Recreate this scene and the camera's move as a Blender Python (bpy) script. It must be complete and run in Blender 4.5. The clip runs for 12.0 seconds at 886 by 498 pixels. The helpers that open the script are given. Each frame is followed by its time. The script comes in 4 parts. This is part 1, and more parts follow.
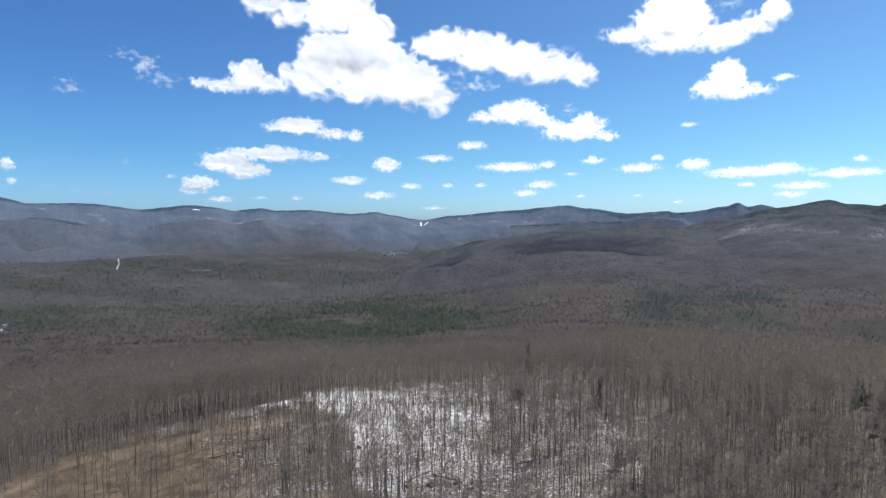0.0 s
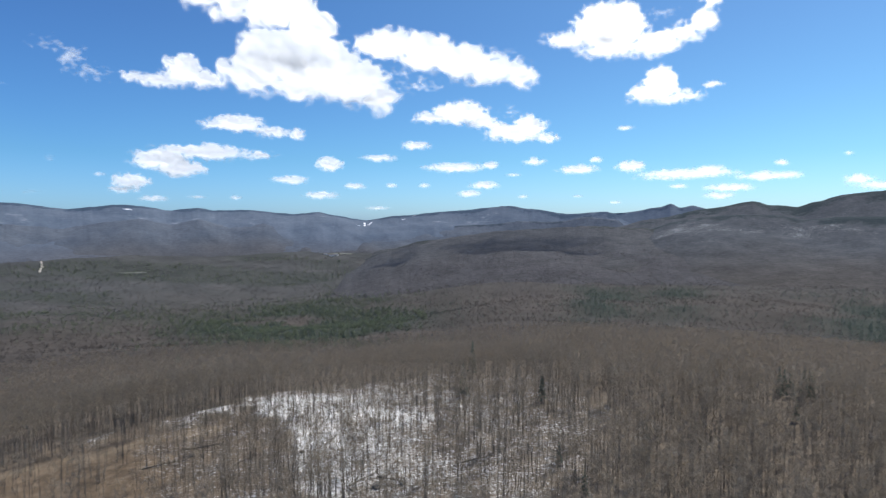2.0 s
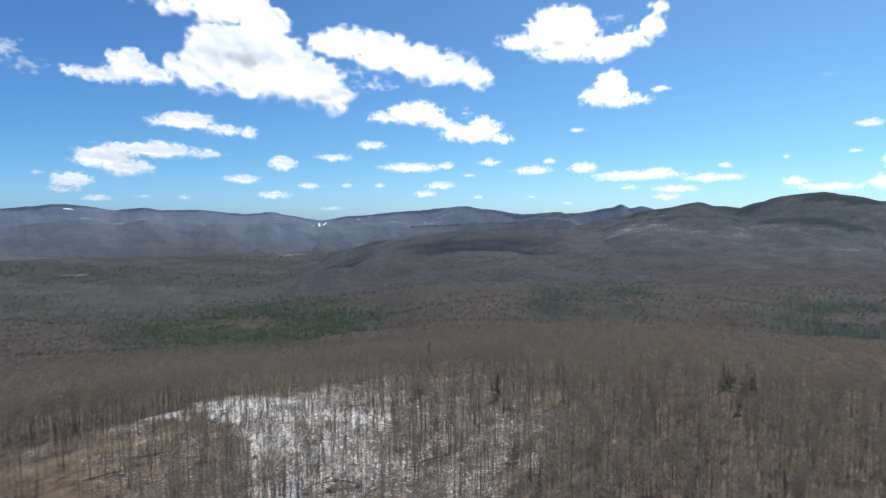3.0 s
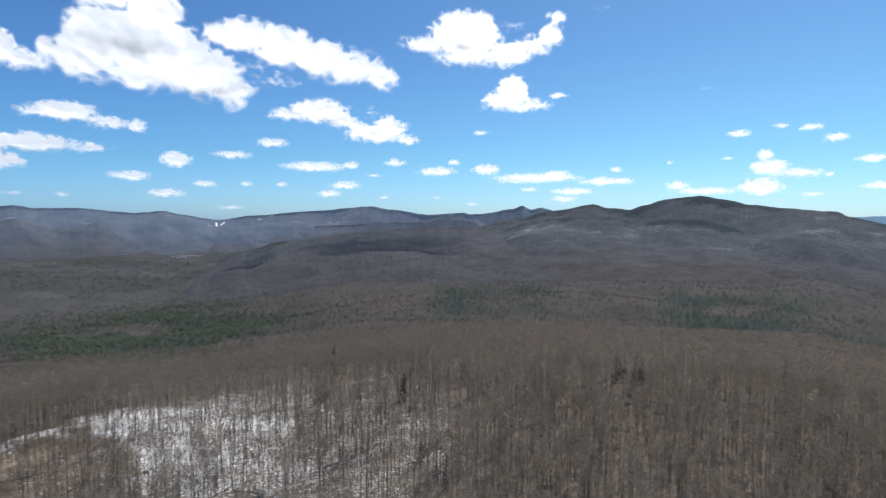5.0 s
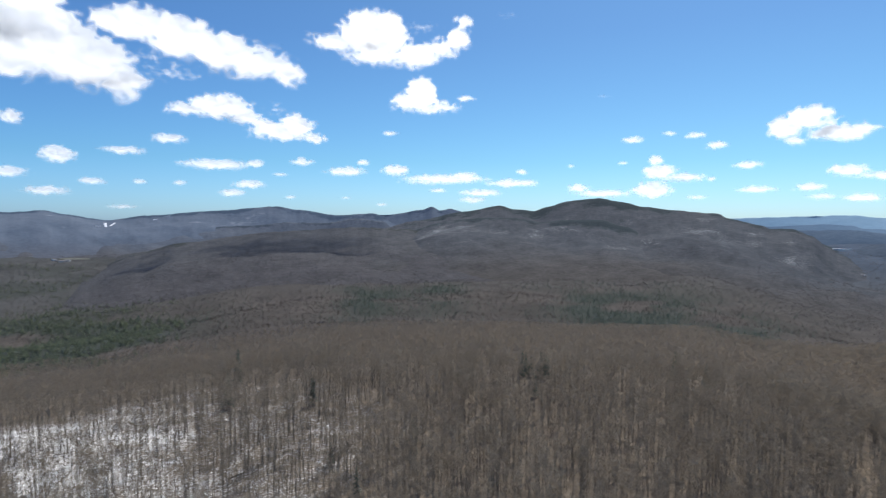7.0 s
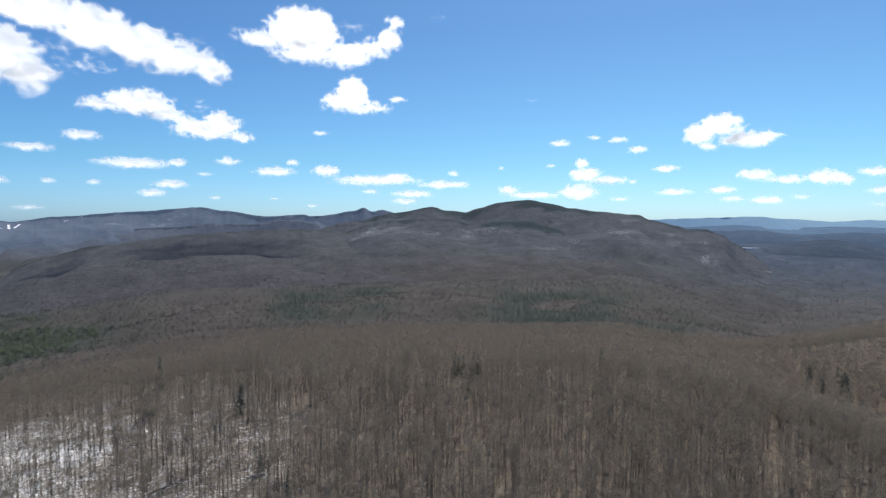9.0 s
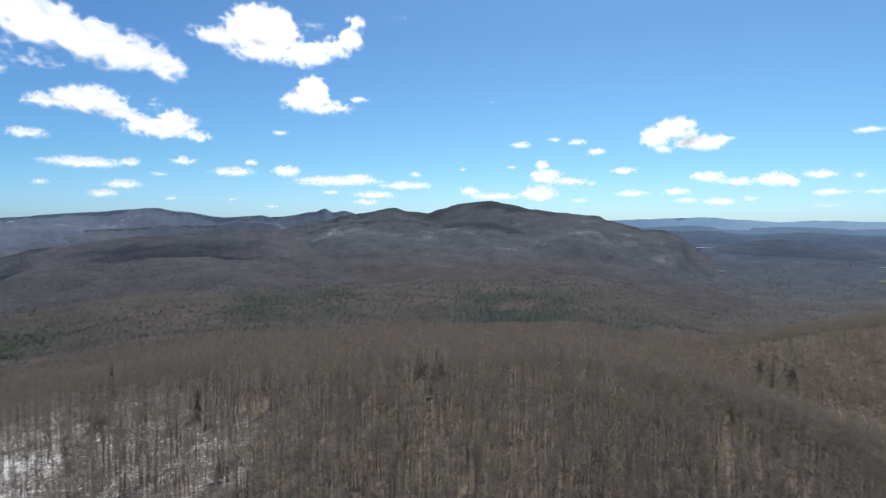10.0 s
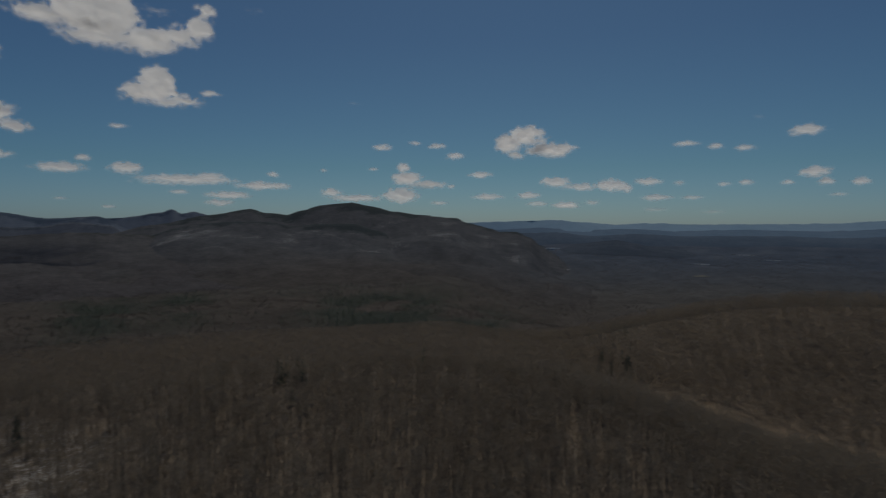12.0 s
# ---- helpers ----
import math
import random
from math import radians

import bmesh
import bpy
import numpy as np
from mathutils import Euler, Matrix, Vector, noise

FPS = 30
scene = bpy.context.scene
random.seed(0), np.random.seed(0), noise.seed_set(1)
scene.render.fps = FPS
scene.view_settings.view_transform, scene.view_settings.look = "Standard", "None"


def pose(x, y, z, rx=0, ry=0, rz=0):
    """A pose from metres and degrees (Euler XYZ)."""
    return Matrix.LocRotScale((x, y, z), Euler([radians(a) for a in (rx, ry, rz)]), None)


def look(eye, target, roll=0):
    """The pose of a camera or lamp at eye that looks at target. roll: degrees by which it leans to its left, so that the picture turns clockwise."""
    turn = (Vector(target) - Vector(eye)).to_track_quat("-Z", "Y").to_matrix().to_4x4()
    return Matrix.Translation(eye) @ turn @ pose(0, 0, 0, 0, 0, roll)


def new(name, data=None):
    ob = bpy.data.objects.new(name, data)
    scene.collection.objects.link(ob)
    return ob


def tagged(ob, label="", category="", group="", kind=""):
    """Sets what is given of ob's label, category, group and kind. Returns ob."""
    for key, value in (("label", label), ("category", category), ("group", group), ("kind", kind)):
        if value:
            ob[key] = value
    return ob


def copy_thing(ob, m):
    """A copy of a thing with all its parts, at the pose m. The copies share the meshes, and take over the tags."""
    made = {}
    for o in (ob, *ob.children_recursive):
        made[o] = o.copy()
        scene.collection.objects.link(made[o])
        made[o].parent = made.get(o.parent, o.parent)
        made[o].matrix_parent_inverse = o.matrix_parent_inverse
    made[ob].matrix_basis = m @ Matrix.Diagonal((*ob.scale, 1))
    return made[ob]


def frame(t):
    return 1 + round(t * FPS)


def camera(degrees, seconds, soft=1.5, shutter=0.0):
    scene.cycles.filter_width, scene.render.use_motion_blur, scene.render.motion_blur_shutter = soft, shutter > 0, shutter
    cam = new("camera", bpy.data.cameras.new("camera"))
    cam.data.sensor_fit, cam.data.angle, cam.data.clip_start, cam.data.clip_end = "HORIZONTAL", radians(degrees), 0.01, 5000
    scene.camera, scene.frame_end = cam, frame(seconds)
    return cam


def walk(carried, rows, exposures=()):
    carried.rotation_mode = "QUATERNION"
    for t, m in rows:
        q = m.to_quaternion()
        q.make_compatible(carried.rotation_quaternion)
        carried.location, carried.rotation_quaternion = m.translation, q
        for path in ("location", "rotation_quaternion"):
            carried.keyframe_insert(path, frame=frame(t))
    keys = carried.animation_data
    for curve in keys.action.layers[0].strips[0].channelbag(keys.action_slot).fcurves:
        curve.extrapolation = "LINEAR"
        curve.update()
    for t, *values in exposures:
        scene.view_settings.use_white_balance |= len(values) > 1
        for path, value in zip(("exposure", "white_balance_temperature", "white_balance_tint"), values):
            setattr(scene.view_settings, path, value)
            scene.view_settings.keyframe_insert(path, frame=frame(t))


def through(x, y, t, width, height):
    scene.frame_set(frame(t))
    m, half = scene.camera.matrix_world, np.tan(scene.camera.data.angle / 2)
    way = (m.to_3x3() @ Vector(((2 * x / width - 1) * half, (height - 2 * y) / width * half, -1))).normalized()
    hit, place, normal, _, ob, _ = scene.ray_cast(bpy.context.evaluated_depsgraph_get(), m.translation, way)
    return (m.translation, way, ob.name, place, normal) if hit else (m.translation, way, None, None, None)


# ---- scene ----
cam = camera(74.3, 12.0, soft=1.25, shutter=0.9)
EYE = (0.15, 0.1, 90.0)      # a drone hovering about 90 m over a wooded hilltop, turning to the right
ROWS = [                    # seconds, yaw, pitch, roll
    (0.0, 0.0, -2.80, 0.0), (0.5, -0.77, -2.79, -0.05), (1.0, -1.98, -2.78, -0.06), (1.5, -3.57, -2.78, -0.05),
    (2.0, -5.46, -2.78, -0.02), (2.5, -7.53, -2.77, -0.02), (3.0, -9.77, -2.76, -0.02), (5.0, -18.99, -2.70, -0.25),
    (5.5, -21.17, -2.67, -0.29), (6.0, -23.28, -2.65, -0.33), (6.5, -25.44, -2.63, -0.36), (7.0, -27.80, -2.59, -0.33),
    (9.0, -34.41, -2.44, -0.25), (9.5, -36.13, -2.39, -0.20), (10.0, -38.11, -2.34, -0.19), (10.5, -40.61, -2.28, -0.19),
    (11.0, -43.80, -2.23, -0.21), (11.5, -47.46, -2.16, -0.20), (12.0, -51.55, -2.09, -0.19)]
walk(cam, [(t, pose(*EYE, 90 + p, r, y)) for t, y, p, r in ROWS],
     exposures=[(0.0, 0.05, 6500, 10), (3.0, 0.03, 6500, 10), (6.0, -0.05, 6500, 10), (10.8, -0.06, 6560, 10), (11.0, -0.20, 6620, 10), (11.5, -0.87, 6900, 10), (12.0, -2.0, 7150, 10)])

# ---------------------------------------------------------------- light
SUN_BEARING, SUN_HEIGHT = -58.0, 56.0      # degrees to the left of straight ahead, degrees over the horizon
world = bpy.data.worlds.new("sky")
scene.world = world
world.use_nodes = True
wt = world.node_tree
sky = wt.nodes.new("ShaderNodeTexSky")
sky.sky_type, sky.sun_disc = "NISHITA", False
sky.sun_elevation, sky.sun_rotation = radians(SUN_HEIGHT), radians(-SUN_BEARING)
sky.altitude, sky.air_density, sky.dust_density, sky.ozone_density = 800, 1.0, 1.15, 2.5
back = wt.nodes["Background"]
back.inputs["Strength"].default_value = 0.12
tint = wt.nodes.new("ShaderNodeMix")       # the clear deep blue of dry spring air
tint.data_type, tint.blend_type = "RGBA", "MULTIPLY"
tint.inputs[0].default_value = 1.0
way = wt.nodes.new("ShaderNodeTexCoord")
parts = wt.nodes.new("ShaderNodeSeparateXYZ")
tones = wt.nodes.new("ShaderNodeValToRGB")
tones.color_ramp.elements[0].position, tones.color_ramp.elements[0].color = 0.0, (0.68, 1.02, 1.50, 1)
tones.color_ramp.elements[1].position, tones.color_ramp.elements[1].color = 0.10, (0.50, 0.88, 1.14, 1)
tones.color_ramp.elements.new(0.30).color = (0.44, 0.75, 1.07, 1)
wt.links.new(way.outputs["Generated"], parts.inputs[0])
wt.links.new(parts.outputs["Z"], tones.inputs["Fac"])
toward = wt.nodes.new("ShaderNodeVectorMath")        # the sky deepens away from the sun
toward.operation = "DOT_PRODUCT"
toward.inputs[1].default_value = (math.sin(radians(-SUN_BEARING)) * math.cos(radians(SUN_HEIGHT)), math.cos(radians(SUN_BEARING)) * math.cos(radians(SUN_HEIGHT)), math.sin(radians(SUN_HEIGHT)))
deep = wt.nodes.new("ShaderNodeValToRGB")
deep.color_ramp.elements[0].position, deep.color_ramp.elements[0].color = 0.15, (0.82, 0.88, 0.97, 1)
deep.color_ramp.elements[1].position, deep.color_ramp.elements[1].color = 0.75, (1.12, 1.04, 0.93, 1)
both = wt.nodes.new("ShaderNodeMix")
both.data_type, both.blend_type = "RGBA", "MULTIPLY"
both.inputs[0].default_value = 1.0
wt.links.new(way.outputs["Generated"], toward.inputs[0])
wt.links.new(toward.outputs["Value"], deep.inputs["Fac"])
wt.links.new(tones.outputs["Color"], both.inputs[6])
wt.links.new(deep.outputs["Color"], both.inputs[7])
wt.links.new(both.outputs[2], tint.inputs[7])
wt.links.new(sky.outputs["Color"], tint.inputs[6])
wt.links.new(tint.outputs[2], back.inputs["Color"])
sun = new("sun", bpy.data.lights.new("sun", "SUN"))
sun.data.energy, sun.data.angle, sun.data.color = 4.8, radians(0.53), (1.0, 0.94, 0.85)
sb, sh = radians(SUN_BEARING), radians(SUN_HEIGHT)
sun.matrix_world = look((-math.sin(sb) * math.cos(sh) * 900, math.cos(sb) * math.cos(sh) * 900, math.sin(sh) * 900), (0, 0, 0))


# ---------------------------------------------------------------- noise and geometry tools
def value_noise(x, y, seed=0):
    xi, yi = np.floor(x).astype(np.int64), np.floor(y).astype(np.int64)
    u, v = x - xi, y - yi
    u, v = u * u * (3 - 2 * u), v * v * (3 - 2 * v)

    def h(i, j):
        n = (i * 374761393 + j * 668265263 + seed * 974711 + 12345) & 0xFFFFFFFF
        n = ((n ^ (n >> 13)) * 1274126177) & 0xFFFFFFFF
        return (n ^ (n >> 16)) / 4294967296.0
    a, b, c, d = h(xi, yi), h(xi + 1, yi), h(xi, yi + 1), h(xi + 1, yi + 1)
    return (a + (b - a) * u) * (1 - v) + (c + (d - c) * u) * v


def fbm(x, y, octaves=4, seed=0):
    """Fractal noise, about -1 to 1."""
    out, amp, total = 0.0, 1.0, 0.0
    for k in range(octaves):
        out = out + amp * (value_noise(x * 2 ** k, y * 2 ** k, seed + k) * 2 - 1)
        total, amp = total + amp, amp * 0.55
    return out / total * 1.5


def billow(x, y, octaves=4, seed=0):
    """Smooth fractal gradient noise for clouds, about -1 to 1."""
    out, amp, total = 0.0, 1.0, 0.0
    for k in range(octaves):
        u, v = x * 2.03 ** k + 17.3 * k, y * 2.03 ** k - 9.1 * k
        xi, yi = np.floor(u).astype(np.int64), np.floor(v).astype(np.int64)
        fu, fv = u - xi, v - yi
        su, sv = fu ** 3 * (fu * (fu * 6 - 15) + 10), fv ** 3 * (fv * (fv * 6 - 15) + 10)

        def g(i, j):
            n = ((xi + i) * 374761393 + (yi + j) * 668265263 + (seed + k) * 974711 + 777) & 0xFFFFFFFF
            n = ((n ^ (n >> 13)) * 1274126177) & 0xFFFFFFFF
            w = (n ^ (n >> 16)) / 4294967296.0 * 2 * np.pi
            return np.cos(w) * (fu - i) + np.sin(w) * (fv - j)
        a, b = g(0, 0) * (1 - su) + g(1, 0) * su, g(0, 1) * (1 - su) + g(1, 1) * su
        out, total, amp = out + amp * (a * (1 - sv) + b * sv) * 1.6, total + amp, amp * 0.52
    return out / total * 1.5


def step(a, b, x):
    t = np.clip((x - a) / (b - a), 0, 1)
    return t * t * (3 - 2 * t)


def mesh_of(name, verts, tris, mats, smooth=False, index=None):
    """A mesh from numpy arrays of corners and triangles or quads."""
    me = bpy.data.meshes.new(name)
    n = tris.shape[1]
    me.vertices.add(len(verts))
    me.vertices.foreach_set("co", np.ascontiguousarray(verts, dtype=np.float32).ravel())
    me.loops.add(tris.size)
    me.loops.foreach_set("vertex_index", np.ascontiguousarray(tris, dtype=np.int32).ravel())
    me.polygons.add(len(tris))
    me.polygons.foreach_set("loop_start", np.arange(0, tris.size, n, dtype=np.int32))
    me.polygons.foreach_set("use_smooth", np.full(len(tris), smooth))
    if index is not None:
        me.polygons.foreach_set("material_index", np.ascontiguousarray(index, dtype=np.int32))
    for m in mats:
        me.materials.append(m)
    me.update(calc_edges=True)
    return me


def give(me, name, values):
    me.attributes.new(name, "FLOAT", "POINT").data.foreach_set("value", np.ascontiguousarray(values, dtype=np.float32).ravel())


def grid_quads(rows, cols, closed=False):
    i, j = np.meshgrid(np.arange(rows - 1), np.arange(cols if closed else cols - 1), indexing="ij")
    k = (j + 1) % cols
    return np.stack([i * cols + j, i * cols + k, (i + 1) * cols + k, (i + 1) * cols + j], -1).reshape(-1, 4)


def part(name, bm, material, parent, label=""):
    me = bpy.data.meshes.new(name)
    bm.to_mesh(me)
    bm.free()
    me.materials.append(material)
    ob = new(name, me)
    ob.parent = parent
    return tagged(ob, label) if label else ob


# ---------------------------------------------------------------- materials
def material(name, rough=0.9, specular=0.2):
    m = bpy.data.materials.new(name)
    m.use_nodes = True
    t = m.node_tree
    b = t.nodes["Principled BSDF"]
    b.inputs["Roughness"].default_value = rough
    b.inputs["Specular IOR Level"].default_value = specular
    return m, t, b


def node(t, kind, **values):
    n = t.nodes.new(kind)
    for k, v in values.items():
        n.inputs[k.replace("_", " ")].default_value = v
    return n


def place(t):
    return t.nodes.new("ShaderNodeNewGeometry").outputs["Position"]


def grain(t, scale, detail=4.0, rough=0.6, stretch=None):
    n = node(t, "ShaderNodeTexNoise", Scale=scale, Detail=detail, Roughness=rough)
    v = place(t)
    if stretch:
        mp = node(t, "ShaderNodeMapping", Scale=stretch)
        t.links.new(v, mp.inputs["Vector"])
        v = mp.outputs["Vector"]
    t.links.new(v, n.inputs["Vector"])
    return n.outputs["Fac"]


def ramp(t, value, stops):
    n = t.nodes.new("ShaderNodeValToRGB")
    while len(n.color_ramp.elements) < len(stops):
        n.color_ramp.elements.new(0.5)
    for e, (p, c) in zip(n.color_ramp.elements, stops):
        e.position, e.color = p, (*c, 1) if isinstance(c, tuple) else (c, c, c, 1)
    t.links.new(value, n.inputs["Fac"])
    return n.outputs["Color"]


def mix(t, fac, a, b, how="MIX"):
    n = t.nodes.new("ShaderNodeMix")
    n.data_type, n.blend_type = "RGBA", how
    for socket, v in ((n.inputs[0], fac), (n.inputs[6], a), (n.inputs[7], b)):
        if isinstance(v, (int, float)):
            socket.default_value = v
        elif isinstance(v, tuple):
            socket.default_value = (*v, 1)
        else:
            t.links.new(v, socket)
    return n.outputs[2]


def calc(t, how, *values):
    n = t.nodes.new("ShaderNodeMath")
    n.operation = how
    for s, v in zip(n.inputs, values):
        if isinstance(v, (int, float)):
            s.default_value = v
        else:
            t.links.new(v, s)
    return n.outputs[0]


def attribute(t, name):
    n = t.nodes.new("ShaderNodeAttribute")
    n.attribute_name = name
    return n.outputs["Fac"]


def bump(t, b, height, strength, distance):
    n = node(t, "ShaderNodeBump", Strength=strength, Distance=distance)
    t.links.new(height, n.inputs["Height"])
    t.links.new(n.outputs["Normal"], b.inputs["Normal"])


def wood_material(name, dark, light, through=0.0, speckle=0.2):
    m, t, b = material(name, 0.9, 0.15)
    g = t.nodes.new("ShaderNodeNewGeometry")
    o = t.nodes.new("ShaderNodeObjectInfo")
    r = calc(t, "FRACT", calc(t, "ADD", g.outputs["Random Per Island"], o.outputs["Random"]))
    tone = mix(t, 0.5, ramp(t, r, [(0.0, dark), (1.0, light)]), ramp(t, grain(t, 0.02, 3.0), [(0.35, dark), (0.65, light)]))
    speck = ramp(t, grain(t, 9.0, 3.0, stretch=(1, 1, 0.25)), [(0.3, 1 - speckle * 1.2), (0.7, 1 + speckle * 0.8)])
    colour = mix(t, 1.0, tone, speck, "MULTIPLY")
    t.links.new(colour, b.inputs["Base Color"])
    if through:         # fine twigs catch the light all round
        tr = t.nodes.new("ShaderNodeBsdfTranslucent")
        both = node(t, "ShaderNodeMixShader", Fac=through)
        t.links.new(colour, tr.inputs["Color"])
        t.links.new(b.outputs[0], both.inputs[1])
        t.links.new(tr.outputs[0], both.inputs[2])
        t.links.new(both.outputs[0], t.nodes["Material Output"].inputs["Surface"])
    return m


BARK = wood_material("grey_brown_bark", (0.148, 0.129, 0.107), (0.212, 0.186, 0.154))
TWIG = wood_material("bare_twigs", (0.228, 0.194, 0.150), (0.318, 0.273, 0.212), 0.5, 0.1)
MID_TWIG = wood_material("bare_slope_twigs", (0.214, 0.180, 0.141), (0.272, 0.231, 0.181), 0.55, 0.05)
# Twigs of the farther woods, greyed by distance band with haze in the colour.
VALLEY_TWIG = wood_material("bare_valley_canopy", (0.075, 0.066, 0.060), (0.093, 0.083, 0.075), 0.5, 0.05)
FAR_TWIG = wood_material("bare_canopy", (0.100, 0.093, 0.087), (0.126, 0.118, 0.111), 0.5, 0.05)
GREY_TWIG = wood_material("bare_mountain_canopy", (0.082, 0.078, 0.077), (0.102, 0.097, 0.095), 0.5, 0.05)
NEEDLE = wood_material("spruce_needles", (0.080, 0.108, 0.090), (0.120, 0.152, 0.124), 0.5, 0.1)
PINE = wood_material("pine_needles", (0.108, 0.136, 0.092), (0.168, 0.196, 0.130), 0.5, 0.1)


def ground_material():
    m, t, b = material("forest_floor", 0.95, 0.1)
    litter = ramp(t, grain(t, 0.35, 6.0), [(0.3, (0.090, 0.073, 0.058)), (0.5, (0.130, 0.107, 0.083)), (0.72, (0.185, 0.155, 0.121))])
    dirt = ramp(t, grain(t, 0.16, 9.0, 0.72), [(0.32, (0.065, 0.050, 0.036)), (0.5, (0.13, 0.097, 0.066)), (0.72, (0.22, 0.172, 0.124))])
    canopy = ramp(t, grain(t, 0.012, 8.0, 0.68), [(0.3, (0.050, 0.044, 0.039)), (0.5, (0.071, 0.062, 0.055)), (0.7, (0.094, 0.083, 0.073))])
    # Evergreen ground tone, darkened to include the shade under the trees.
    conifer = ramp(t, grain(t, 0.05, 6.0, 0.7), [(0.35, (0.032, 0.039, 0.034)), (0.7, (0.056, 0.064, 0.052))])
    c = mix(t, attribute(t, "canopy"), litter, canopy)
    c = mix(t, attribute(t, "dirt"), c, dirt)
    c = mix(t, attribute(t, "path"), c, ramp(t, grain(t, 0.5, 6.0, 0.7), [(0.3, (0.19, 0.150, 0.105)), (0.7, (0.32, 0.262, 0.190))]))
    # Ground greys, then blues with distance: haze mixed into the base colour.
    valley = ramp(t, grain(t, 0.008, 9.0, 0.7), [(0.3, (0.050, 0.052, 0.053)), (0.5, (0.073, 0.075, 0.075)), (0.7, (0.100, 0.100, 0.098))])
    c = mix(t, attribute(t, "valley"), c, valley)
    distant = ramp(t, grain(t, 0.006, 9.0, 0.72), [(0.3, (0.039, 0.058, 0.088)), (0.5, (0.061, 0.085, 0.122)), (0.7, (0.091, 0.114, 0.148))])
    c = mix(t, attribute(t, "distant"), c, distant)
    c = mix(t, attribute(t, "conifer"), c, conifer)
    snowy = calc(t, "ADD", attribute(t, "snow"), calc(t, "ADD", calc(t, "MULTIPLY", grain(t, 0.09, 3.0, 0.6), 0.35), calc(t, "MULTIPLY", grain(t, 0.80, 6.0, 0.92), 1.6)))
    s = ramp(t, calc(t, "SUBTRACT", snowy, 0.925), [(0.45, 0.0), (0.63, 1.0)])
    c = mix(t, s, c, (0.75, 0.745, 0.725))
    t.links.new(c, b.inputs["Base Color"])
    bump(t, b, grain(t, 0.5, 6.0, 0.7), 0.8, 0.5)
    return m


def woods_material(name, dark, light, green, snow, snow_edge, bump_size=10.0, scale=0.012, mottle=0.26, snow_scale=0.03, snow_soft=0.2, foot=((0.057, 0.054, 0.052), (0.094, 0.088, 0.083))):
    m, t, b = material(name, 0.95, 0.05)
    c = ramp(t, grain(t, scale, 9.0, 0.7), [(0.32, dark), (0.68, light)])
    # The foot blends towards the valley's tone, away from the blue haze tint.
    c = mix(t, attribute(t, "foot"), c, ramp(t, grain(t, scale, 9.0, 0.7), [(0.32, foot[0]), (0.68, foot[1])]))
    c = mix(t, 1.0, c, ramp(t, grain(t, 0.07, 4.0, 0.8), [(0.35, 1 - mottle), (0.65, 1 + mottle)]), "MULTIPLY")
    c = mix(t, ramp(t, calc(t, "ADD", attribute(t, "conifer"), calc(t, "SUBTRACT", grain(t, 0.02, 6.0, 0.7), 0.5)), [(0.42, 0.0), (0.6, 0.9)]), c, green)
    s = calc(t, "ADD", attribute(t, "snow"), calc(t, "SUBTRACT", grain(t, snow_scale, 7.0, 0.72, (1, 1, 3.5)), 0.5))
    c = mix(t, ramp(t, s, [(snow_edge, 0.0), (snow_edge + snow_soft, 1.0)]), c, snow)
    t.links.new(c, b.inputs["Base Color"])
    bump(t, b, grain(t, 0.06, 6.0, 0.7), 0.45, bump_size)
    return m


def plain(name, colour, rough=0.7, spread=0.12, scale=0.4):
    m, t, b = material(name, rough, 0.3)
    lo, hi = tuple(v * (1 - spread) for v in colour), tuple(v * (1 + spread) for v in colour)
    t.links.new(ramp(t, grain(t, scale, 5.0), [(0.3, lo), (0.7, hi)]), b.inputs["Base Color"])
    return m


def cloud_material():
    m = bpy.data.materials.new("cloud_vapour")
    m.use_nodes = True
    t = m.node_tree
    t.nodes.remove(t.nodes["Principled BSDF"])
    d, tr, clear = (t.nodes.new("ShaderNodeBsdf" + k) for k in ("Diffuse", "Translucent", "Transparent"))
    # Own glow put in for sunlight scattered inside the cloud.
    glow = node(t, "ShaderNodeEmission", Strength=0.42)
    glow.inputs["Color"].default_value = (1.0, 0.985, 0.96, 1)
    d.inputs["Color"].default_value = tr.inputs["Color"].default_value = (0.95, 0.95, 0.95, 1)
    unshaded = calc(t, "SUBTRACT", 1.0, calc(t, "MULTIPLY", attribute(t, "painted_shade"), 0.8))      # grey self-shading, put into the glow and colour
    t.links.new(calc(t, "MULTIPLY", unshaded, 0.58), glow.inputs["Strength"])
    t.links.new(mix(t, unshaded, (0.34, 0.34, 0.34), (0.95, 0.95, 0.95)), tr.inputs["Color"])
    m1 = node(t, "ShaderNodeMixShader", Fac=0.5)
    t.links.new(d.outputs[0], m1.inputs[1])
    t.links.new(tr.outputs[0], m1.inputs[2])
    ad = t.nodes.new("ShaderNodeAddShader")
    t.links.new(m1.outputs[0], ad.inputs[0])
    t.links.new(glow.outputs[0], ad.inputs[1])
    m2 = t.nodes.new("ShaderNodeMixShader")
    vapour = attribute(t, "vapour")         # torn, fraying edges where the vapour thins out
    fringe = calc(t, "MULTIPLY", vapour, calc(t, "SUBTRACT", 1.0, vapour))
    fray = calc(t, "MULTIPLY", fringe, calc(t, "MULTIPLY", calc(t, "SUBTRACT", grain(t, 0.010, 3.0, 0.5), 0.5), 1.0))
    wisps = calc(t, "MINIMUM", calc(t, "MAXIMUM", calc(t, "ADD", vapour, fray), 0.0), 1.0)
    t.links.new(wisps, m2.inputs[0])
    t.links.new(clear.outputs[0], m2.inputs[1])
    t.links.new(ad.outputs[0], m2.inputs[2])
    t.links.new(m2.outputs[0], t.nodes["Material Output"].inputs["Surface"])
    return m


